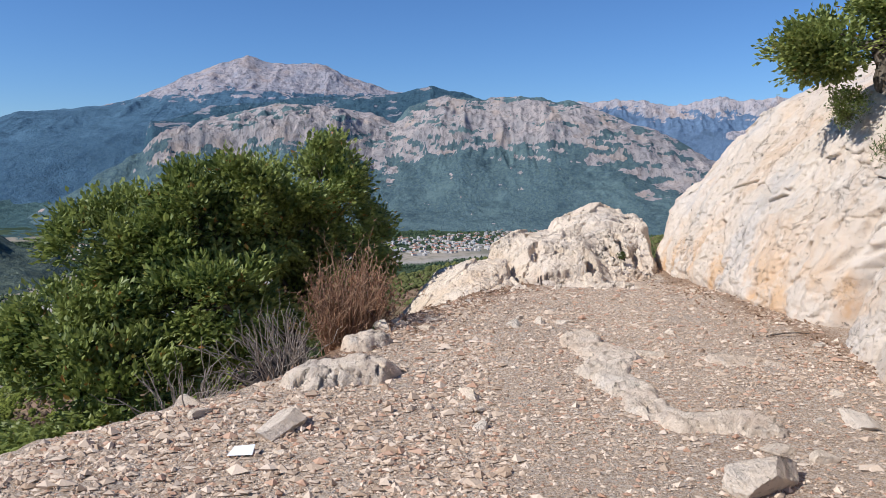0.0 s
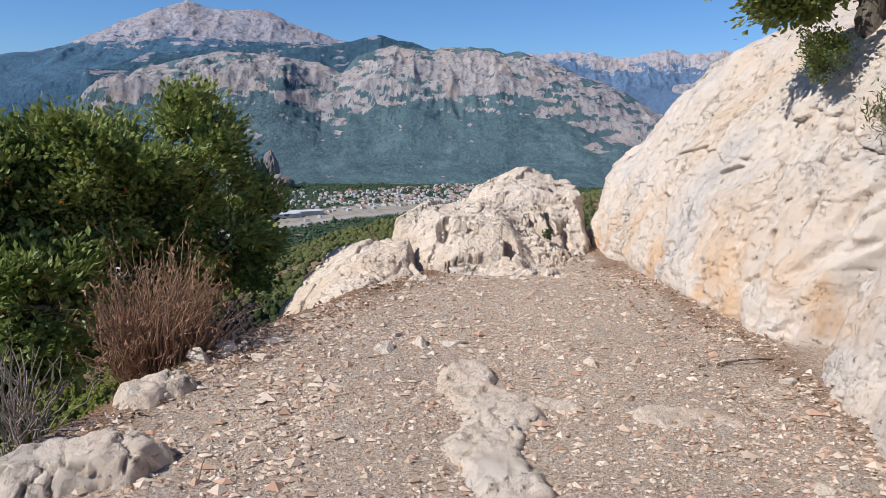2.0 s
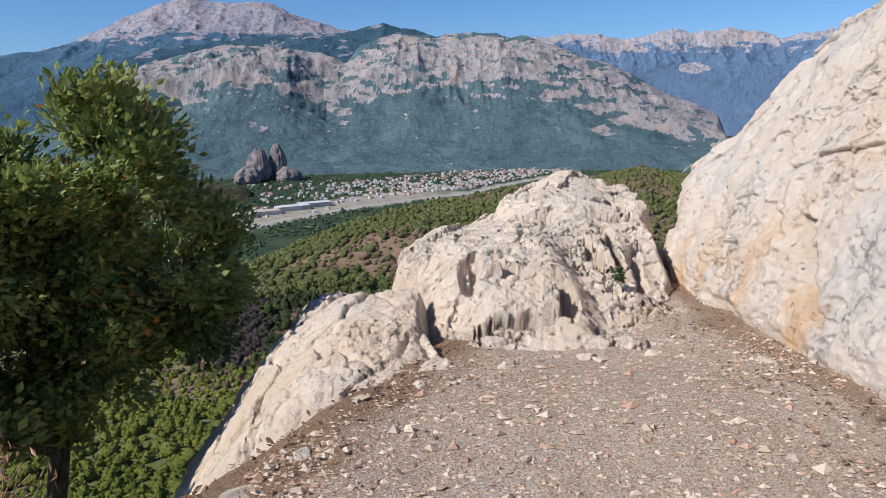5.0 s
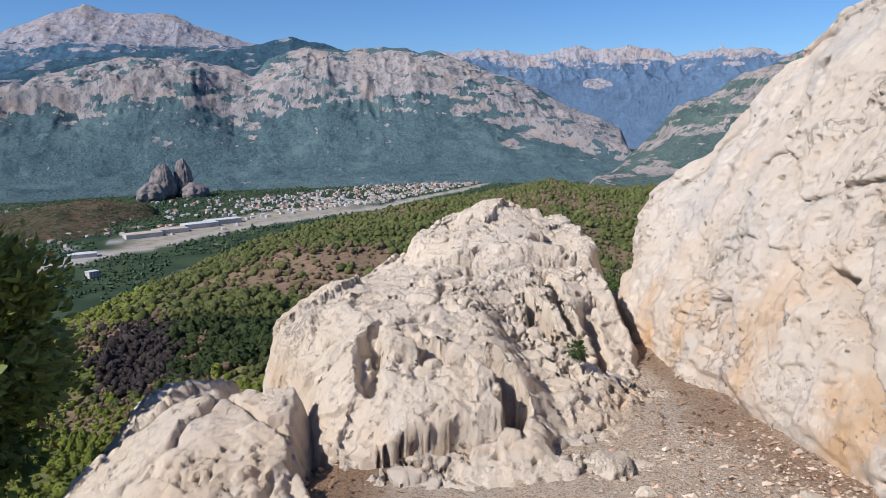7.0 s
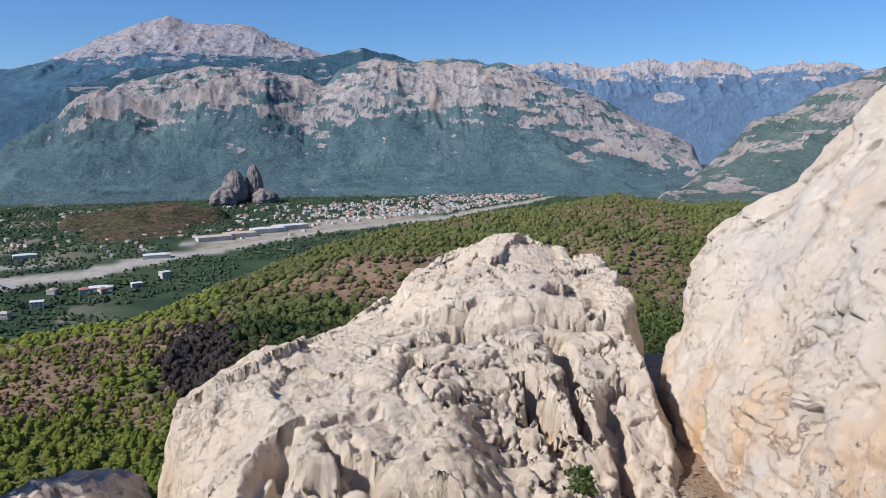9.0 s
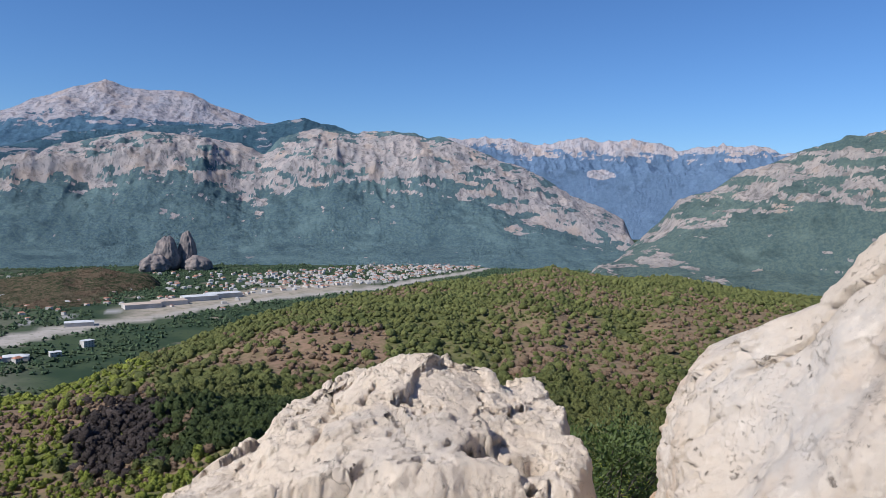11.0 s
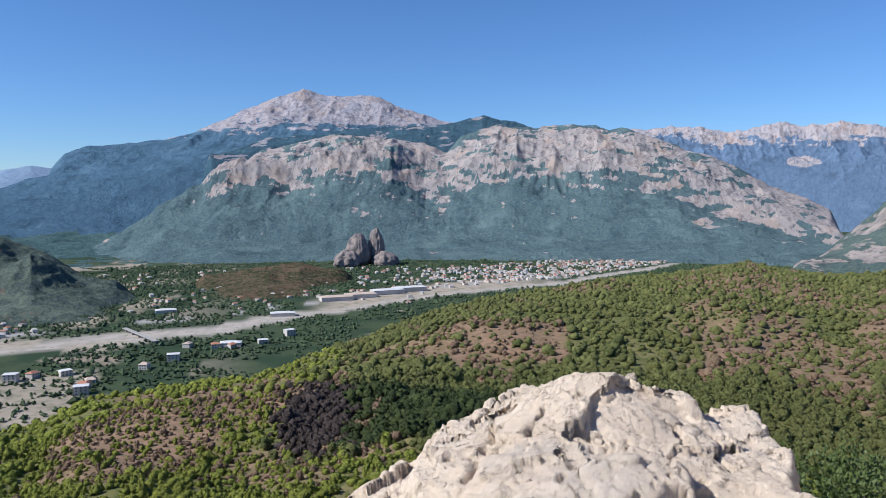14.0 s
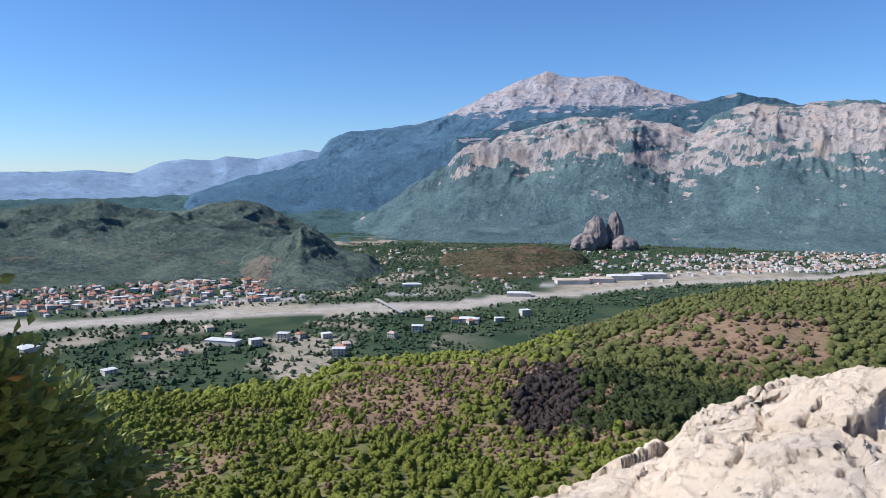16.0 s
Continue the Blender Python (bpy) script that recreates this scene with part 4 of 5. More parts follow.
# bedrock showing through the path


def bedrock(line, wide, proud, seed):
    def fz(x, y):
        d = np.full(x.shape, 9.0)
        for (x0, y0), (x1, y1) in zip(line[:-1], line[1:]):
            ln = math.hypot(x1 - x0, y1 - y0)
            t = np.clip(((x - x0) * (x1 - x0) + (y - y0) * (y1 - y0)) / ln ** 2, 0, 1)
            d = np.minimum(d, np.hypot(x - x0 - t * (x1 - x0), y - y0 - t * (y1 - y0)))
        w = wide * (1 + 0.9 * fbm(x * 2.3, y * 2.3, seed, 4))
        return ground_z(x, y) + proud * smooth(1.15, 0.55, d / w) - 0.10 * smooth(0.9, 1.35, d / w) - 0.02 + 0.03 * facets(x * 3.4, y * 3.4, seed) + 0.012 * facets(x * 9, y * 9, seed)
    return fz


for line, wide, proud, seed in ((((1.0, 6.75), (1.05, 6.25), (1.2, 5.95), (1.0, 5.5), (1.12, 5.1), (1.15, 4.65), (1.3, 4.4), (1.75, 4.4)), 0.17, 0.075, 3.0),
                                (((2.0, 5.95), (2.4, 5.88)), 0.13, 0.03, 5.0), (((1.2, 2.9), (1.45, 2.8)), 0.20, 0.13, 8.0), (((1.3, 6.2), (1.6, 6.1)), 0.13, 0.05, 9.0)):
    xs_, ys_ = [p[0] for p in line], [p[1] for p in line]
    rock_sheet("bedrock", min(xs_) - 0.5, max(xs_) + 0.5, min(ys_) - 0.5, max(ys_) + 0.5, 0.02, bedrock(line, wide, proud, seed), lambda x, y, z: 0.3 + 0 * x, "pale bedrock worn smooth in the dirt path", 0.35, STONE)
# loose stones, larger ones
for x, y, s, k in ((-0.93, 6.28, 0.17, 5), (-0.75, 7.2, 0.17, 0), (-0.48, 7.05, 0.14, 3), (-0.43, 7.44, 0.12, 1), (-0.85, 6.93, 0.16, 2), (-0.6, 7.0, 0.08, 4), (-0.7, 6.7, 0.07, 2), (-0.5, 6.75, 0.06, 0),
                   (0.01, 4.84, 0.13, 2), (0.04, 4.59, 0.09, 1), (0.05, 4.29, 0.10, 3), (0.09, 4.42, 0.06, 5), (-0.34, 4.11, 0.09, 4), (-1.06, 3.85, 0.08, 0), (-1.72, 4.42, 0.10, 5), (-2.0, 4.9, 0.15, 4),
                   (2.43, 4.45, 0.22, 1), (2.2, 4.5, 0.13, 3), (2.05, 3.4, 0.14, 3), (1.95, 3.9, 0.12, 5), (1.75, 4.05, 0.14, 0), (2.3, 3.7, 0.11, 2), (2.6, 5.1, 0.10, 3),
                   (0.43, 7.2, 0.15, 4), (0.7, 7.3, 0.13, 2), (0.93, 7.32, 0.14, 1), (0.50, 7.57, 0.07, 5), (1.88, 6.78, 0.09, 2), (3.1, 6.5, 0.08, 5), (1.09, 8.45, 0.06, 1),
                   (1.15, 10.0, 0.11, 2), (1.76, 10.2, 0.14, 3), (1.87, 10.12, 0.09, 1), (2.29, 10.2, 0.09, 2), (3.03, 10.0, 0.12, 0), (0.55, 9.6, 0.10, 3), (0.75, 9.62, 0.07, 5), (-0.3, 8.2, 0.12, 3), (-0.05, 8.6, 0.10, 0)):
    place_stone("stone", STONES[k], x, y, s * (0.95 + 0.2 * math.sin(k * 7 + x)), s * 0.72, s * 0.62, x * 7 + y * 3, 0.08, "pale angular limestone lying on the dirt", "loose stones")
for line, wide, proud, seed in ((((-1.15, 5.25), (-0.8, 5.4)), 0.24, 0.15, 4.0), (((-1.05, 6.25), (-0.85, 6.4)), 0.15, 0.11, 6.0)):
    xs_, ys_ = [p[0] for p in line], [p[1] for p in line]
    rock_sheet("edge_rock", min(xs_) - 0.45, max(xs_) + 0.45, min(ys_) - 0.45, max(ys_) + 0.45, 0.015, bedrock(line, wide, proud, seed), lambda x, y, z: 0.2 + 0 * x, "broad pale limestone rock at the edge of the path", 0.5)
place_stone("flat_stone", stone_mesh("flat_stone", 22, 0.45, 5, ROCK), -1.16, 4.12, 0.32, 0.17, 0.24, 0.9, 0.1, "flat pale broken limestone on the gravel")
place_stone("flat_stone", stone_mesh("flat_stone", 23, 0.45, 5, ROCK), 1.52, 3.6, 0.30, 0.26, 0.27, 0.3, 0.1, "flat pale broken limestone on the gravel")
paper = new("paper_scrap", make_mesh("paper_scrap", [(-0.07, -0.05, 0), (0.07, -0.04, 0.004), (0.06, 0.05, 0.03), (-0.06, 0.06, 0.012), (0, 0, 0.025)], [(0, 1, 4), (1, 2, 4), (2, 3, 4), (3, 0, 4)],
                                     plain("white_paper", (0.8, 0.8, 0.79), (0.74, 0.75, 0.76), 20)))
paper.location = (-1.27, 3.82, float(ground_z(-1.27, 3.82)) + 0.012)
tagged(paper, "crumpled scrap of white paper on the dirt", "litter")

# ---------------------------------------------------------------- leaves and stems


def leaves(rng, centres, outward, per, spread, length, width):
    """Sprigs of small folded leaves: two quads a leaf, set round each centre."""
    n = len(centres) * per
    c = np.repeat(centres, per, 0) + rng.normal(size=(n, 3)) * spread
    o = np.repeat(outward, per, 0) + rng.normal(size=(n, 3)) * 0.6
    o /= np.linalg.norm(o, axis=1)[:, None] + 1e-9
    side = np.cross(o, np.array([0, 0, 1.0]) + rng.normal(size=(n, 3)) * 0.5)
    side /= np.linalg.norm(side, axis=1)[:, None] + 1e-9
    nrm = np.cross(o, side)
    ln = (length * rng.uniform(0.65, 1.3, n))[:, None]
    wd = (width * rng.uniform(0.7, 1.25, n))[:, None]
    tip, mid = c + o * ln, c + o * ln * 0.5
    v = np.stack([c, mid + side * wd + nrm * wd * 0.35, tip, mid - side * wd + nrm * wd * 0.35], 1).reshape(-1, 3)
    k = np.arange(n)[:, None] * 4
    return v, np.concatenate([k + np.array([[0, 1, 2]]), k + np.array([[0, 2, 3]])])


def lobes_points(rng, lobes, count, inner=0.60):
    """Points in the outer shells of a set of lumps, with gaps, and the way out from each."""
    vol = np.array([a * b * c for _, _, _, a, b, c in lobes]) ** 0.75
    which = rng.choice(len(lobes), count, p=vol / vol.sum())
    L = np.array(lobes)[which]
    d = rng.normal(size=(count, 3))
    d /= np.linalg.norm(d, axis=1)[:, None]
    rad = rng.uniform(inner ** 2, 1.0, count) ** 0.5
    rad = rad * (1 + 0.30 * fbm(d[:, 0] * 2.4 + which, d[:, 1] * 2.4, d[:, 2] * 2.4, 3))
    p = L[:, :3] + d * L[:, 3:] * rad[:, None]
    keep = (vnoise(p[:, 0] * 1.9, p[:, 1] * 1.9, p[:, 2] * 1.9 + 3) > 0.34) & (vnoise(p[:, 0] * 5, p[:, 1] * 5, p[:, 2] * 5 + 3) > 0.40)
    return p[keep], d[keep]


def limb(rng, a, b, r0, r1, n=7, bend=0.12, sides=6):
    a, b = np.asarray(a, float), np.asarray(b, float)
    t = np.linspace(0, 1, n)[:, None]
    ln = np.linalg.norm(b - a)
    wob = np.cumsum(rng.normal(size=(n, 3)), 0) * bend * ln / n
    wob -= t * wob[-1]
    return tube(a + (b - a) * t + wob + np.array([0, 0, 0.12 * ln]) * (t * (1 - t)), r0 + (r1 - r0) * t[:, 0], sides)


def grow_tree(name, base, fork, lobes, sprigs, per, length, width, leaf, label, seed, category="tree", spread=0.06, clump=0.105):
    rng = np.random.RandomState(seed)
    root = tagged(new(name), label, category)
    root.location = base
    b = np.array(base)
    v, f = limb(rng, base, fork, 0.13, 0.09, 9, 0.2, 9)
    child("trunk", make_mesh("trunk", v - b, f, BARK), root, "grey-brown bark")
    pieces = []
    for lx, ly, lz, a, bb, c in lobes:
        centre = np.array((lx, ly, lz))
        v, f = limb(rng, fork, centre, 0.06, 0.025, 9, 0.25)
        child("branch", make_mesh("branch", v - b, f, BARK), root)
        for _ in range(16):
            d = rng.normal(size=3)
            d /= np.linalg.norm(d)
            start = np.array(fork) + (centre - np.array(fork)) * rng.uniform(0.5, 1)
            pieces.append(limb(rng, start, centre + d * np.array((a, bb, c)) * rng.uniform(0.6, 1.0), 0.016, 0.003, 6, 0.3, 4))
    v, f = join(pieces)
    child("twig_network", make_mesh("twig_network", v - b, f, BARK), root)
    # sprigs gather in clumps with dark gaps between them
    hub, out = lobes_points(rng, lobes, max(60, sprigs // 7))
    pick = rng.randint(0, len(hub), int(sprigs * 0.95))
    step = rng.normal(size=(len(pick), 3)) * np.array([1, 1, 0.6])
    p, d = hub[pick] + step * clump, out[pick] + 0.5 * step + np.array([0, 0, 0.35])
    v, f = leaves(rng, p, d, per, spread, length, width)
    child("crown", make_mesh("crown", v - b, f, leaf, True), root, "glossy green leaves with a few orange ones")
    return root


grow_tree("tree", (-3.0, 11.6, float(ground_z(-3.0, 11.6)) - 0.1), (-2.9, 11.5, -1.3),
          [(-2.55, 12.2, 1.05, 0.75, 1.0, 0.95), (-3.35, 11.2, 0.75, 0.95, 1.1, 0.95), (-4.4, 10.3, 0.05, 1.0, 1.2, 0.85), (-3.5, 9.6, -0.35, 1.15, 1.0, 0.85),
           (-2.0, 12.5, 0.1, 0.62, 0.9, 0.8), (-5.1, 9.0, -0.75, 1.0, 1.2, 0.85), (-2.6, 11.7, -0.45, 0.7, 0.9, 0.6), (-2.5, 13.5, -0.25, 0.8, 0.8, 0.75), (-4.3, 8.3, -1.2, 1.2, 1.1, 0.85), (-5.0, 10.2, 0.45, 0.9, 0.9, 0.7), (-2.85, 11.7, 0.45, 0.75, 0.9, 0.8), (-4.0, 10.6, 0.85, 0.7, 0.8, 0.65)],
          5400, 22, 0.10, 0.032, LEAF, "broad green tree growing below the stony ledge", 11, spread=0.085)
grow_tree("cliff_tree", (4.75, 8.7, 2.5), (4.6, 8.7, 3.0), [(4.15, 8.75, 2.95, 0.5, 0.5, 0.33), (4.95, 8.6, 3.5, 0.55, 0.5, 0.4), (4.75, 8.3, 3.05, 0.3, 0.3, 0.25)],
          900, 20, 0.070, 0.025, LEAF, "dark green tree overhanging from the cliff", 12, spread=0.07, clump=0.10)
grow_tree("bush", (5.2, 18.3, float(ground_z(5.2, 18.3)) - 0.1), (5.2, 18.3, -2.2), [(5.0, 18.2, -1.55, 0.9, 0.9, 0.8), (5.7, 18.6, -1.7, 0.8, 0.8, 0.75), (4.4, 17.9, -2.1, 0.7, 0.7, 0.6)],
          2000, 8, 0.05, 0.018, SHRUB_LEAF, "grey-green bush behind the boulder", 13, "bush")
grow_tree("bush", (3.55, 15.6, float(ground_z(3.55, 15.6)) - 0.1), (3.55, 15.6, -1.0), [(3.55, 15.6, -0.55, 0.35, 0.5, 0.45)],
          420, 8, 0.05, 0.014, SHRUB_LEAF, "grey-green bush in the gap between boulder and cliff", 14, "bush", 0.05, 0.08)


def small_plant(name, place, radius, count, leaf, label, seed, length=0.05, width=0.012):
    rng = np.random.RandomState(seed)
    root = tagged(new(name), label, "plant")
    root.location = place
    p, d = lobes_points(rng, [(0, 0, radius * 0.3, radius, radius, radius)], count, 0.3)
    v, f = leaves(rng, p, d + np.array([-0.3, 0, 0.3]), 6, radius * 0.12, length, width)
    child("foliage", make_mesh("foliage", v, f, leaf, True), root)
    v, f = join([limb(rng, (0.05, 0, -0.06), q, 0.006, 0.002, 5, 0.2, 4) for q in p[:24]])
    child("stem_cluster", make_mesh("stem_cluster", v, f, BARK), root)
    return root


small_plant("cliff_shrub", (4.12, 8.4, 2.2), 0.23, 620, leaf_material("moss_leaf", (0.07, 0.10, 0.02), (0.17, 0.19, 0.05)), "small round green shrub clinging to the cliff", 21, 0.03, 0.012)
small_plant("weed", (2.36, 11.54, 0.16), 0.06, 40, SHRUB_LEAF, "tiny green weed in a crack of the boulder", 22, 0.03, 0.01)
small_plant("weed", (-0.95, 6.75, -0.15), 0.12, 80, SHRUB_LEAF, "green sprig at the foot of the dry shrub", 23, 0.07, 0.008)


def stems_shrub(name, base, n, height, lean, spread, mat, label, seed, thick=0.004, fork=2, tips=None):
    rng = np.random.RandomState(seed)
    root = tagged(new(name), label, "shrub")
    root.location = base
    pieces, ends = [], []
    for _ in range(n):
        ang, out = rng.uniform(0, 2 * math.pi), rng.uniform(0.1, 1) ** 0.7
        a = np.array([math.cos(ang), math.sin(ang), 0]) * spread * 0.3 * rng.uniform(0, 1)
        h = height * rng.uniform(0.55, 1.05) * (1 - 0.25 * out)
        e = a + np.array([math.cos(ang) * spread * out + lean[0], math.sin(ang) * spread * out + lean[1], h])
        pieces.append(limb(rng, a, e, thick, thick * 0.45, 7, 0.25, 4))
        for _ in range(fork):
            m = a + (e - a) * rng.uniform(0.35, 0.8)
            t = m + (e - a) * 0.35 + rng.normal(size=3) * 0.12 * height
            pieces.append(limb(rng, m, t, thick * 0.6, thick * 0.3, 5, 0.3, 3))
            ends.append(t)
        ends.append(e)
    pieces4 = [(v, np.array(f)) for v, f in pieces]
    v, f = join(pieces4)
    child("stem_cluster", make_mesh("stem_cluster", v, f, mat), root)
    if tips:
        ends = np.array(ends)
        v, f = leaves(rng, ends, np.zeros_like(ends) + np.array([0, 0, 0.8]), 3, 0.025, 0.05, 0.006)
        child("foliage", make_mesh("foliage", v, f, tips, True), root)
    return root


RUST_LEAF = leaf_material("withered_leaf", (0.24, 0.115, 0.07), (0.38, 0.22, 0.12), through=0.15)
stems_shrub("dry_shrub", (-1.30, 7.25, float(ground_z(-1.30, 7.25)) - 0.02), 240, 1.15, (0.05, 0, 0), 0.42, DRY, "dry reddish-brown shrub at the edge of the ledge", 31, 0.008, 2, RUST_LEAF)
stems_shrub("dead_shrub", (-1.6, 5.85, float(ground_z(-1.6, 5.85)) - 0.02), 30, 0.72, (-0.1, 0, 0), 0.5, DEAD, "leafless grey dead shrub beside the ledge", 32, 0.008, 4)
stems_shrub("dead_shrub", (-2.15, 5.3, float(ground_z(-2.15, 5.3)) - 0.02), 22, 0.6, (0, 0, 0), 0.45, DEAD, "leafless grey dead shrub beside the ledge", 33, 0.008, 4)
stems_shrub("grass_tuft", (4.15, 6.85, 1.45), 110, 0.5, (-0.22, 0, 0), 0.22, leaf_material("dry_grass", (0.16, 0.15, 0.06), (0.32, 0.27, 0.13)), "dry grassy tuft in the cliff fissure", 34, 0.003, 1, SHRUB_LEAF)
for k, (x, y, h, lx) in enumerate(((-1.95, 4.75, 0.32, -0.04), (-1.2, 5.35, 0.30, -0.12), (-0.75, 5.45, 0.16, -0.05), (-0.35, 5.2, 0.12, 0.03))):
    rng = np.random.RandomState(60 + k)
    z = float(ground_z(x, y))
    v, f = limb(rng, (0, 0, -0.03), (lx, 0.02, h), 0.006, 0.003, 6, 0.15, 5)
    st = new("stick", make_mesh("stick", v, f, DEAD))
    st.location = (x, y, z)
    tagged(st, "thin dry stick standing in the gravel", "stick")

v, f = limb(np.random.RandomState(70), (-0.22, -0.04, 0.012), (0.22, 0.05, 0.018), 0.009, 0.005, 8, 0.12, 6)
twig = new("twig", make_mesh("twig", v, f, BARK))
twig.location = (3.0, 6.9, float(ground_z(3.0, 6.9)))
tagged(twig, "dry brown twig lying on the gravel", "twig")

# ---------------------------------------------------------------- gravel and litter on the ledge
rng = np.random.RandomState(5)


def on_ledge(x, y):
    return (np.interp(y, EDGE_Y, EDGE_X) + 0.02 < x) & (x < np.interp(y, (-6, 3.2, 5, 6, 7, 18), (2.2, 2.3, 3.0, 3.3, 3.4, 3.35)))


OCT = (np.array([(1, 0, 0), (0, 1, 0), (-1, 0, 0), (0, -1, 0), (0, 0, 1), (0, 0, -1)], float), np.array([(0, 1, 4), (1, 2, 4), (2, 3, 4), (3, 0, 4), (1, 0, 5), (2, 1, 5), (3, 2, 5), (0, 3, 5)]))


def chip(seed):
    r_ = np.random.RandomState(seed)
    return OCT[0] * r_.uniform(0.55, 1.2, (6, 1)) + r_.uniform(-0.25, 0.25, (6, 3)), OCT[1]


n = 130000
x, y = rng.uniform(-3, 3.5, n), 11.0 - 9.8 * rng.power(1.25, n)
thick = vnoise(x * 1.3, y * 1.3, 2.0)
ok = on_ledge(x, y) & (rng.rand(n) < 0.2 + 0.9 * thick) & ~((y > 10.3) & (x < 2.3))
x, y = x[ok], y[ok]
size = np.clip(np.exp(rng.normal(-5.0, 0.58, len(x))) * (1 + 0.35 * (x < 0.2)), 0.003, 0.04)
s3 = np.stack([size * rng.uniform(0.9, 1.7, len(x)), size * rng.uniform(0.7, 1.2, len(x)), size * rng.uniform(0.45, 0.9, len(x))], -1)
v, f = scatter([chip(s) for s in range(12)], np.stack([x, y, ground_z(x, y) + s3[:, 2] * 0.3], -1), s3, rng.uniform(0, 6.28, len(x)), rng.randint(0, 12, len(x)))
gm = Nodes("gravel", 0.95, 0.1)
gc = gm.mix(gm.island(), (0.40, 0.29, 0.20), (0.70, 0.575, 0.45))
gc = gm.mix(gm.math("MULTIPLY", gm.ramp(gm.math("FRACT", gm.math("MULTIPLY", gm.island(), 37.0)), 0.8, 0.82), 0.7), gc, (0.44, 0.25, 0.16))
gm.colour(gc)
gm.bump(gm.noise(120, 3), 0.005, 0.6)
tagged(new("gravel", make_mesh("gravel", v, f, gm.mat, True)), "loose tan limestone gravel on the path", "gravel", kind="stuff")

n = 5200
x = np.concatenate([rng.uniform(-2.2, 1.2, n), rng.uniform(2.6, 3.5, n // 4)])
y = np.concatenate([rng.uniform(5.2, 11.3, n), rng.uniform(5.5, 12.8, n // 4)])
e = x - np.interp(y, EDGE_Y, EDGE_X)
ok = ((e > -0.5) & (rng.rand(len(x)) < np.exp(-np.maximum(e, 0) * 3.2)) & (x < 1.2)) | ((x > 2.5) & (rng.rand(len(x)) < 0.6))
x, y = x[ok], y[ok]
z = ground_z(x, y) + 0.012
v, f = leaves(rng, np.stack([x, y, z], -1), rng.normal(size=(len(x), 3)) * np.array([1, 1, 0.12]), 1, 0.004, 0.045, 0.012)
tagged(new("leaf_litter", make_mesh("leaf_litter", v, f, leaf_material("fallen_leaf", (0.13, 0.07, 0.04), (0.34, 0.21, 0.12), through=0), True)),
       "fallen brown leaves along the rocks", "leaf litter", kind="stuff")

# ---------------------------------------------------------------- woods on the hill


def conifer(seed, tufts, tall, taper):
    """A lumpy crown with jagged tufts standing out of it."""
    r_ = np.random.RandomState(seed)
    v, f = ico(1)
    hh = (v[:, 2:] + 1) / 2
    v = v * (1 + r_.uniform(-0.30, 0.30, len(v)))[:, None] * np.concatenate([0.60 * (1.12 - taper * hh), 0.60 * (1.12 - taper * hh), 0.55 * tall + 0 * hh], 1) + np.array([0, 0, 0.5 * tall])
    d = r_.normal(size=(tufts, 3))
    d[:, 2] = np.abs(d[:, 2]) * 0.8
    d /= np.linalg.norm(d, axis=1)[:, None]
    h = (d[:, 2] + 1) / 2
    wide = 0.56 * (1.12 - taper * h) * r_.uniform(0.85, 1.15, tufts)
    c = np.stack([d[:, 0] * wide, d[:, 1] * wide, 0.02 + h * tall], -1)
    out = d * np.array([1, 1, 0.6]) + np.array([0, 0, 0.5])
    side = np.cross(out, r_.normal(size=(tufts, 3)))
    side /= np.linalg.norm(side, axis=1)[:, None]
    k = r_.uniform(0.10, 0.18, tufts)[:, None]
    tv = np.stack([c - side * k - out * k * 0.7, c + side * k - out * k * 0.7, c + out * k], 1).reshape(-1, 3)
    return join([(v, f), (tv, np.arange(tufts * 3).reshape(-1, 3))])


def depression(deg, r):
    rc_ = crest_r(deg)
    t = np.clip(np.log(np.maximum(r, 1) / 50) / np.log(rc_ / 50), 0, 1)
    return 36 + (np.interp(deg, CREST_AZ, CREST_EL) - 36) * (1 - (1 - t) ** 1.55)


def polar(deg, r):
    return CX + np.sin(np.radians(deg)) * r, CY + np.cos(np.radians(deg)) * r


rng = np.random.RandomState(7)
n1, n2 = 24000, 62000
deg = np.concatenate([rng.uniform(-66, 30, n1), rng.uniform(-66, 44, n2)])
r = np.concatenate([np.sqrt(rng.uniform(60 ** 2, 270 ** 2, n1)), np.sqrt(rng.uniform(255 ** 2, 880 ** 2, n2))])
x, y = polar(deg, r)
near = r < 262
dep = depression(deg, r)
inside = r < crest_r(deg) * 1.12
nb = 0.5 + 0.5 * fbm(x / 70, y / 110, 3.1, 4)
brown_here = brown_mask(x, y, deg, r)
# pines in the fold: larger, and coloured darker to paint its shade
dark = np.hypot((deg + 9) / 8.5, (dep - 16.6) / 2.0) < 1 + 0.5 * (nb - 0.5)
ashen = np.hypot((deg + 16) / 2.6, (dep - 16.5) / 2.0) < 0.9 + 1.6 * (nb - 0.5) + rng.normal(0, 0.25, len(x))
young = ((deg < -8 + 6 * (nb - 0.5)) & (rng.rand(len(x)) < smooth(-4, -24, deg) * 0.9 + 0.1)) | (dep > 19)
young = young & ~dark & ~((deg > -14) & (dep < 16))
bare_here = rng.rand(len(x)) < brown_here * 0.75
size = np.where(near, np.clip(np.exp(rng.normal(0.28, 0.33, len(x))), 0.6, 3.0), np.clip(np.exp(rng.normal(0.52, 0.38, len(x))), 0.8, 4)) * np.where(young, 0.8, 1.0) * np.where(dark, 1.25, 1.0)
size = size * np.where(bare_here, rng.uniform(0.35, 0.9, len(x)), 1.0)
kind = np.where(ashen, 3, np.where(bare_here, 2, np.where(dark, 4, np.where(young, 1, 0))))
near_t = [conifer(s, 14, 1.0 + 0.12 * s, 0.3 + 0.13 * s) for s in range(5)]
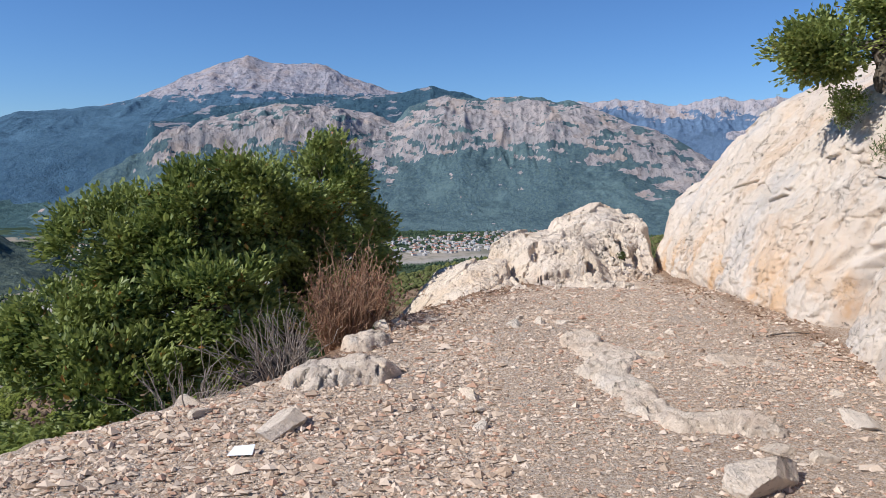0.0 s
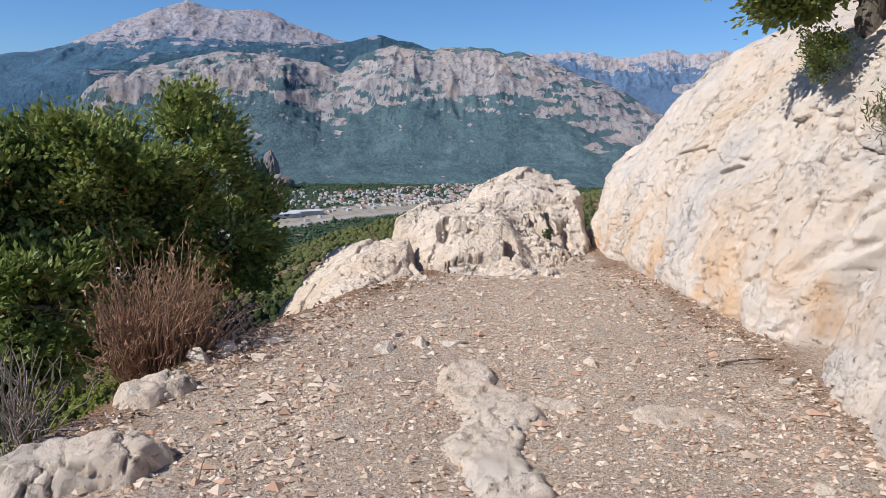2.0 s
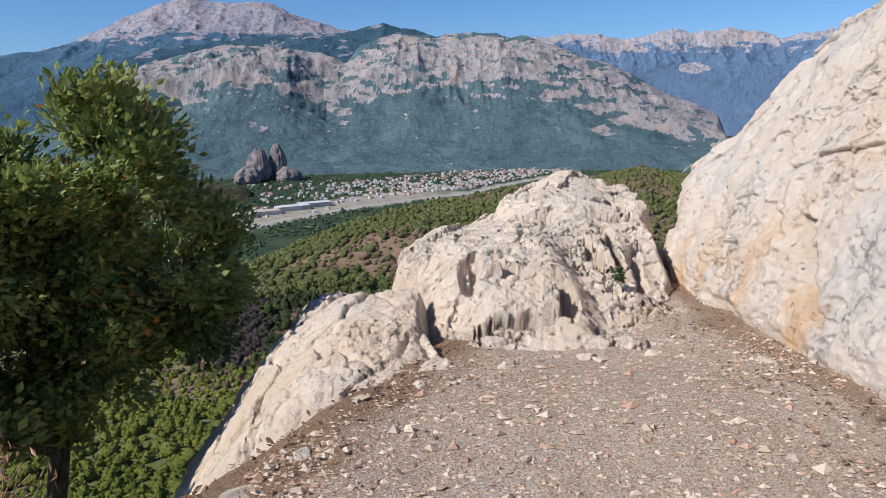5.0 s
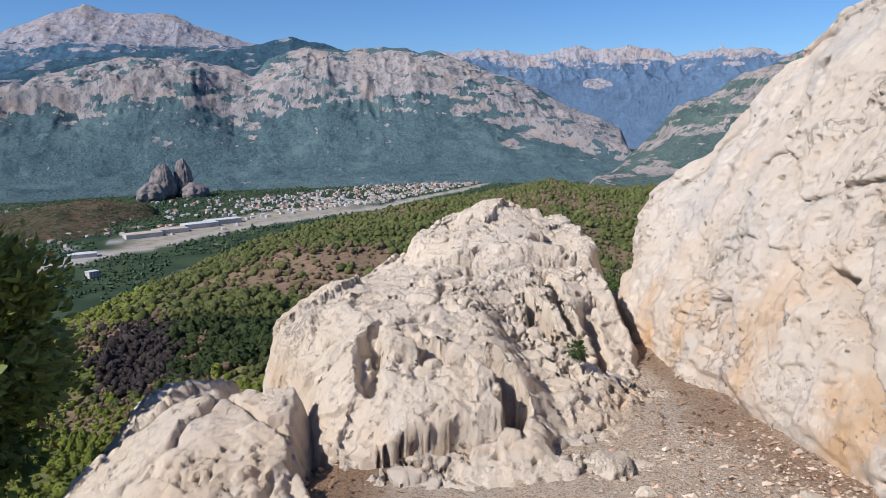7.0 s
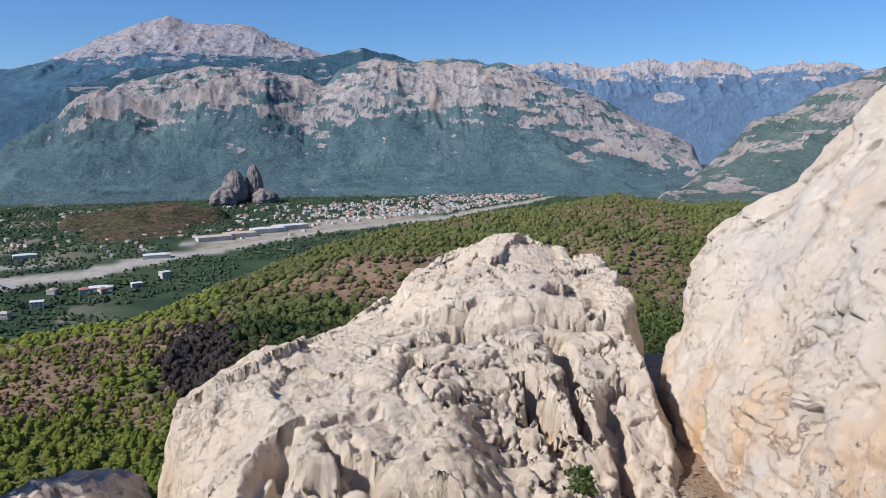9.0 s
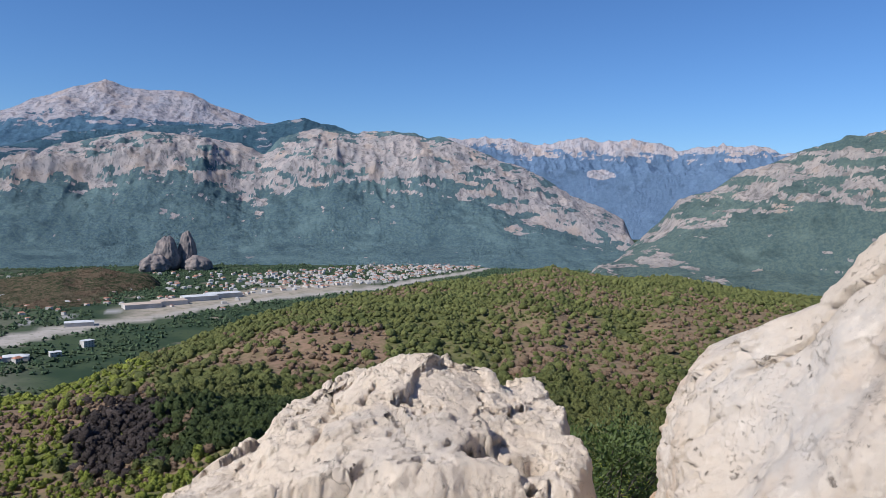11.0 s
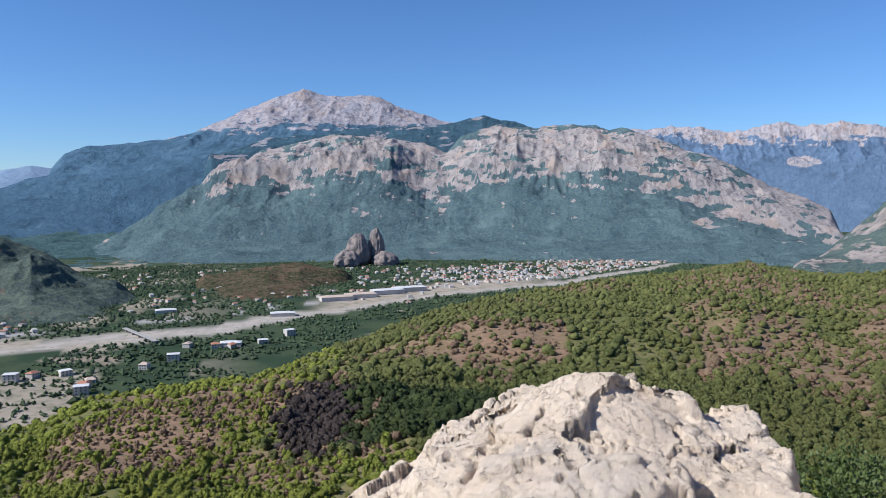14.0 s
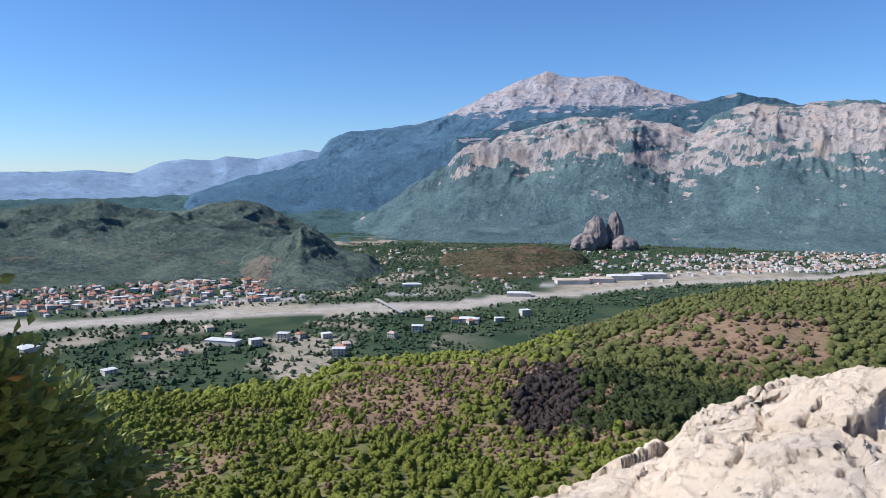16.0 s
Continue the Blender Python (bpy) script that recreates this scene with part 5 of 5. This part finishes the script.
far_t = [conifer(20 + s, 4, 0.9 + 0.1 * s, 0.3) for s in range(5)]
# Pine green darkened, so the colour carries the shade of the fold.
SHADED_WOOD = woods_material("shaded_pine", (0.0364, 0.0546, 0.0208), (0.0975, 0.127, 0.0416))
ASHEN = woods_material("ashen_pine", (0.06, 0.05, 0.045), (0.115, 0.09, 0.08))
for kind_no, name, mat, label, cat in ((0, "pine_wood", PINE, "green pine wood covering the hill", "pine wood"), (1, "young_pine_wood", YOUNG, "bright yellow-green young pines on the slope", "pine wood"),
                                       (2, "dry_scrub", BURNT, "dry brown scrub on bare reddish earth", "scrub"), (3, "ashen_wood", ASHEN, "grey-purple withered pines on a spur", "pine wood"), (4, "shaded_wood", SHADED_WOOD, "taller dark green pines with the hill fold's shade painted in", "pine wood")):
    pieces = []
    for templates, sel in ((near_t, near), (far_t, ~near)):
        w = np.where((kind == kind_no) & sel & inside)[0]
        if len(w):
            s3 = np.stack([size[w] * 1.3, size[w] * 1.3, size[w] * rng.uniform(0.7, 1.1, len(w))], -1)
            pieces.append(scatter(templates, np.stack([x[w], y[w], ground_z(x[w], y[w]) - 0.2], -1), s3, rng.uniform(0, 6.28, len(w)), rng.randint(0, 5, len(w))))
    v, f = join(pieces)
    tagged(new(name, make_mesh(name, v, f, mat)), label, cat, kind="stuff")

# scrub right below the ledge
n = 2200
deg, r = rng.uniform(-66, 20, n), np.sqrt(rng.uniform(9 ** 2, 64 ** 2, n))
x, y = polar(deg, r)
ok = (np.maximum(np.interp(y, EDGE_Y, EDGE_X) - x, y - 14.6) > 2.2)
deg, r, x, y = deg[ok], r[ok], x[ok], y[ok]
n = len(x)
s = rng.uniform(0.25, 0.9, n) * smooth(5, 40, r) + 0.15
v, f = scatter(near_t, np.stack([x, y, ground_z(x, y) - 0.1], -1), np.stack([s, s, s * 0.8], -1), rng.uniform(0, 6.28, n), rng.randint(0, 5, n))
tagged(new("slope_scrub", make_mesh("slope_scrub", v, f, YOUNG)), "green scrub on the steep slope below", "scrub", kind="stuff")

# ---------------------------------------------------------------- the valley: groves, town, sheds, bridge
n = 46000
deg, r = rng.uniform(-64, 30, n), np.sqrt(rng.uniform(430 ** 2, 2200 ** 2, n))
x, y = polar(deg, r)
rr = np.interp(deg, RIVER_AZ, RIVER_R)
away = np.abs(r - rr + 22 * fbm(x / 160, y / 160, 2.2, 3))
town_l = (deg < -37) & (r > 1165) & (r < 1450)
town_m = (deg > -13) & (deg < 22) & (r > rr + 60) & (r < rr + 520)
ok = (r > crest_r(deg) * 1.05) & (away > 44) & (vnoise(x / 75, y / 75, 6.0) > 0.2) & ~((town_l | town_m) & (rng.rand(n) < 0.55)) & ~((deg > -18) & (deg < 2) & (r > rr) & (r < rr + 170))
x, y, r = x[ok], y[ok], r[ok]
floor_z = ground_z(x, y)
s = rng.uniform(1.6, 3.6, len(x)) * np.where(rng.rand(len(x)) < 0.06, 1.7, 1)
v, f = scatter([chip(40 + k) for k in range(5)], np.stack([x, y, floor_z + s * 0.5], -1), np.stack([s * 1.15, s * 1.15, s * rng.uniform(0.8, 1.3, len(x))], -1), rng.uniform(0, 6.28, len(x)), rng.randint(0, 5, len(x)))
tagged(new("orchard", make_mesh("orchard", v, f, GROVE, True)), "dark green orchards and groves in the valley", "orchard", kind="stuff")


def box_bm(w, d, h, z=0.0):
    bm = bmesh.new()
    bmesh.ops.create_cube(bm, size=1)
    for p in bm.verts:
        p.co = Vector((p.co.x * w, p.co.y * d, z + (p.co.z + 0.5) * h))
    return bm


def roof_bm(w, d, z, rise, hip=0.3):
    bm = bmesh.new()
    a, b = w / 2 + 0.5, d / 2 + 0.5
    c = [bm.verts.new(p) for p in ((-a, -b, z), (a, -b, z), (a, b, z), (-a, b, z), (-a + w * hip, 0, z + rise), (a - w * hip, 0, z + rise))]
    for q in ((0, 1, 5, 4), (1, 2, 5), (2, 3, 4, 5), (3, 0, 4), (3, 2, 1, 0)):
        bm.faces.new([c[i] for i in q])
    return bm


def house(w, d, h, rise, roof, label, windows=True, name="house"):
    ob = tagged(new(name), label, "house")
    part("wall", box_bm(w, d, h), WALLS, ob)
    part("roof", roof_bm(w, d, h + 0.02, rise), roof, ob, "tiled roof" if roof == ROOF_RED else "pale sheet roof")
    if windows:
        glass = plain("window_glass", (0.06, 0.07, 0.08), (0.1, 0.11, 0.12), 1.0, 0.2)
        me = None
        for lvl in range(int(h // 3)):
            for i in range(3):
                bm = box_bm(1.4, 0.2, 1.4)
                if me is None:
                    me = bpy.data.meshes.new("window")
                    bm.to_mesh(me)
                    me.materials.append(glass)
                bm.free()
                win = child("window", me, ob)
                win.location = ((i - 1) * w * 0.3, -d / 2 - 0.03, lvl * 3 + 0.9)
    return ob


def stand(ob, deg, r, turn):
    hx, hy = polar(deg, r)
    ob.matrix_basis = pose(hx, hy, float(ground_z(hx, hy)) - 0.1, 0, 0, turn)
    return ob


rng = np.random.RandomState(9)
kinds = [house(11, 9, 6, 2.4, ROOF_RED, "pale house with a red tiled roof"), house(13, 10, 6, 0.7, ROOF_PALE, "white flat-roofed house in the valley"), house(9, 8, 6, 2.2, ROOF_RED, "small pale house with a red tiled roof"),
         house(14, 11, 9, 0.6, ROOF_PALE, "white three-storey block with a flat roof"), house(10, 10, 6, 2.4, ROOF_TAN, "pale house with a tan roof")]
for k, ob in enumerate(kinds):
    tagged(ob, group="town houses")
    stand(ob, (-33, -52, -48, -33.2, -46)[k], (835, 1230, 1280, 812, 1215)[k], 10 * k)
for _ in range(120):
    d, rad = rng.uniform(-58, -38), rng.uniform(1180, 1440)
    stand(copy_thing(kinds[rng.choice((0, 0, 1, 2, 2, 4))], pose(0, 0, 0)), d, rad, rng.uniform(0, 90))
for d, rad in ((-32.6, 850), (-37.5, 905), (-36.2, 910), (-39.6, 880), (-22.8, 985), (-24.0, 995), (-41.5, 930), (-45, 860), (-50, 800), (-29, 900), (-27, 930), (-34.2, 905), (-43.0, 980), (-47.5, 960), (-20.5, 1010), (-18.5, 1060), (-26, 1010)):
    stand(copy_thing(kinds[rng.choice((0, 1, 2, 3, 4))], pose(0, 0, 0)), d, rad, rng.uniform(0, 90))
# the town by the river, too many to count
wv, rv = [], []
bw = np.array([(-1, -1, 0), (1, -1, 0), (1, 1, 0), (-1, 1, 0), (-1, -1, 1), (1, -1, 1), (1, 1, 1), (-1, 1, 1)], float) * np.array([0.5, 0.5, 1])
fw_ = np.array([(0, 1, 5, 4), (1, 2, 6, 5), (2, 3, 7, 6), (3, 0, 4, 7), (4, 5, 6, 7)])
br = np.array([(-0.54, -0.54, 0), (0.54, -0.54, 0), (0.54, 0.54, 0), (-0.54, 0.54, 0), (-0.3, 0, 1), (0.3, 0, 1), (0.3, 0.001, 1), (-0.3, 0.001, 1)], float)
n = 1240
d = np.concatenate([rng.normal(1, 6.5, 320), rng.uniform(-14, 33, 200), rng.uniform(-40, -8, 120), rng.uniform(-62, -36, 300), rng.normal(6, 6.0, 300)])
rr = np.interp(d, RIVER_AZ, RIVER_R)
rad = np.concatenate([rr[:320] + 75 + 450 * rng.power(1.1, 320), np.where(d[320:520] > 17, rng.uniform(1550, 1900, 200), rr[320:520] + rng.uniform(120, 620, 200)), rng.uniform(1280, 2000, 120), 1165 + 285 * rng.power(1.3, 300), rr[940:] + 75 + 330 * rng.power(0.9, 300)])
x, y = polar(d, rad)
hs = np.stack([rng.uniform(5, 10, n), rng.uniform(4.5, 7.5, n), rng.uniform(3, 5.5, n)], -1)
turn = rng.uniform(0, 1.57, n)
zed = ground_z(x, y)
v, f = scatter([(bw, fw_)], np.stack([x, y, zed - 0.1], -1), hs, turn, np.zeros(n, int))
tagged(new("town_walls", make_mesh("town_walls", v, f, WALLS, True)), "pale houses of the far town", "town", kind="stuff")
v, f = scatter([(br, fw_)], np.stack([x, y, zed + hs[:, 2]], -1), np.stack([hs[:, 0], hs[:, 1], rng.uniform(0.6, 2.6, n)], -1), turn, np.zeros(n, int))
rm = Nodes("town_roof", 0.85, 0.2)
rm.colour(rm.mix(rm.ramp(rm.island(), 0.45, 0.55), (0.38, 0.2, 0.14), (0.46, 0.44, 0.42)))
tagged(new("town_roofs", make_mesh("town_roofs", v, f, rm.mat, True)), "red and pale roofs of the far town", "town", kind="stuff")
for dg, rad, w, dp, h, mat, t in ((-14.9, 1395, 62, 30, 8, ROOF_TAN, 28), (-13.0, 1425, 60, 28, 8, ROOF_TAN, 28), (-10.9, 1470, 66, 28, 9, ROOF_PALE, 30), (-9.2, 1505, 70, 26, 9, ROOF_PALE, 30), (-20.4, 1540, 66, 24, 5, ROOF_PALE, 8),
                               (-19.0, 1225, 40, 18, 6, ROOF_PALE, 20), (-42.0, 900, 42, 16, 6, ROOF_PALE, 10), (-22.9, 1000, 28, 14, 6, ROOF_PALE, 15), (-23.5, 1760, 50, 16, 5, ROOF_PALE, 0), (-56, 960, 60, 22, 6, ROOF_PALE, 5), (-27.5, 1330, 34, 16, 5, ROOF_PALE, 30)):
    ob = house(w, dp, h, 2.2, mat, "long pale warehouse beside the dry riverbed" if dp > 20 else "long low white shed among the groves", False, "warehouse")
    stand(tagged(ob, category="warehouse"), dg, rad, t)
bridge = tagged(new("bridge"), "low grey concrete road bridge over the riverbed", "bridge")
CONCRETE = plain("concrete", (0.36, 0.35, 0.33), (0.29, 0.28, 0.27), 0.3)
part("deck", box_bm(6, 130, 1.2, 4), CONCRETE, bridge)
for k in range(5):
    part("pier", box_bm(5, 2, 4.2), CONCRETE, bridge).location = (0, -54 + 27 * k, 0)
stand(bridge, -29.3, 1110, 48)
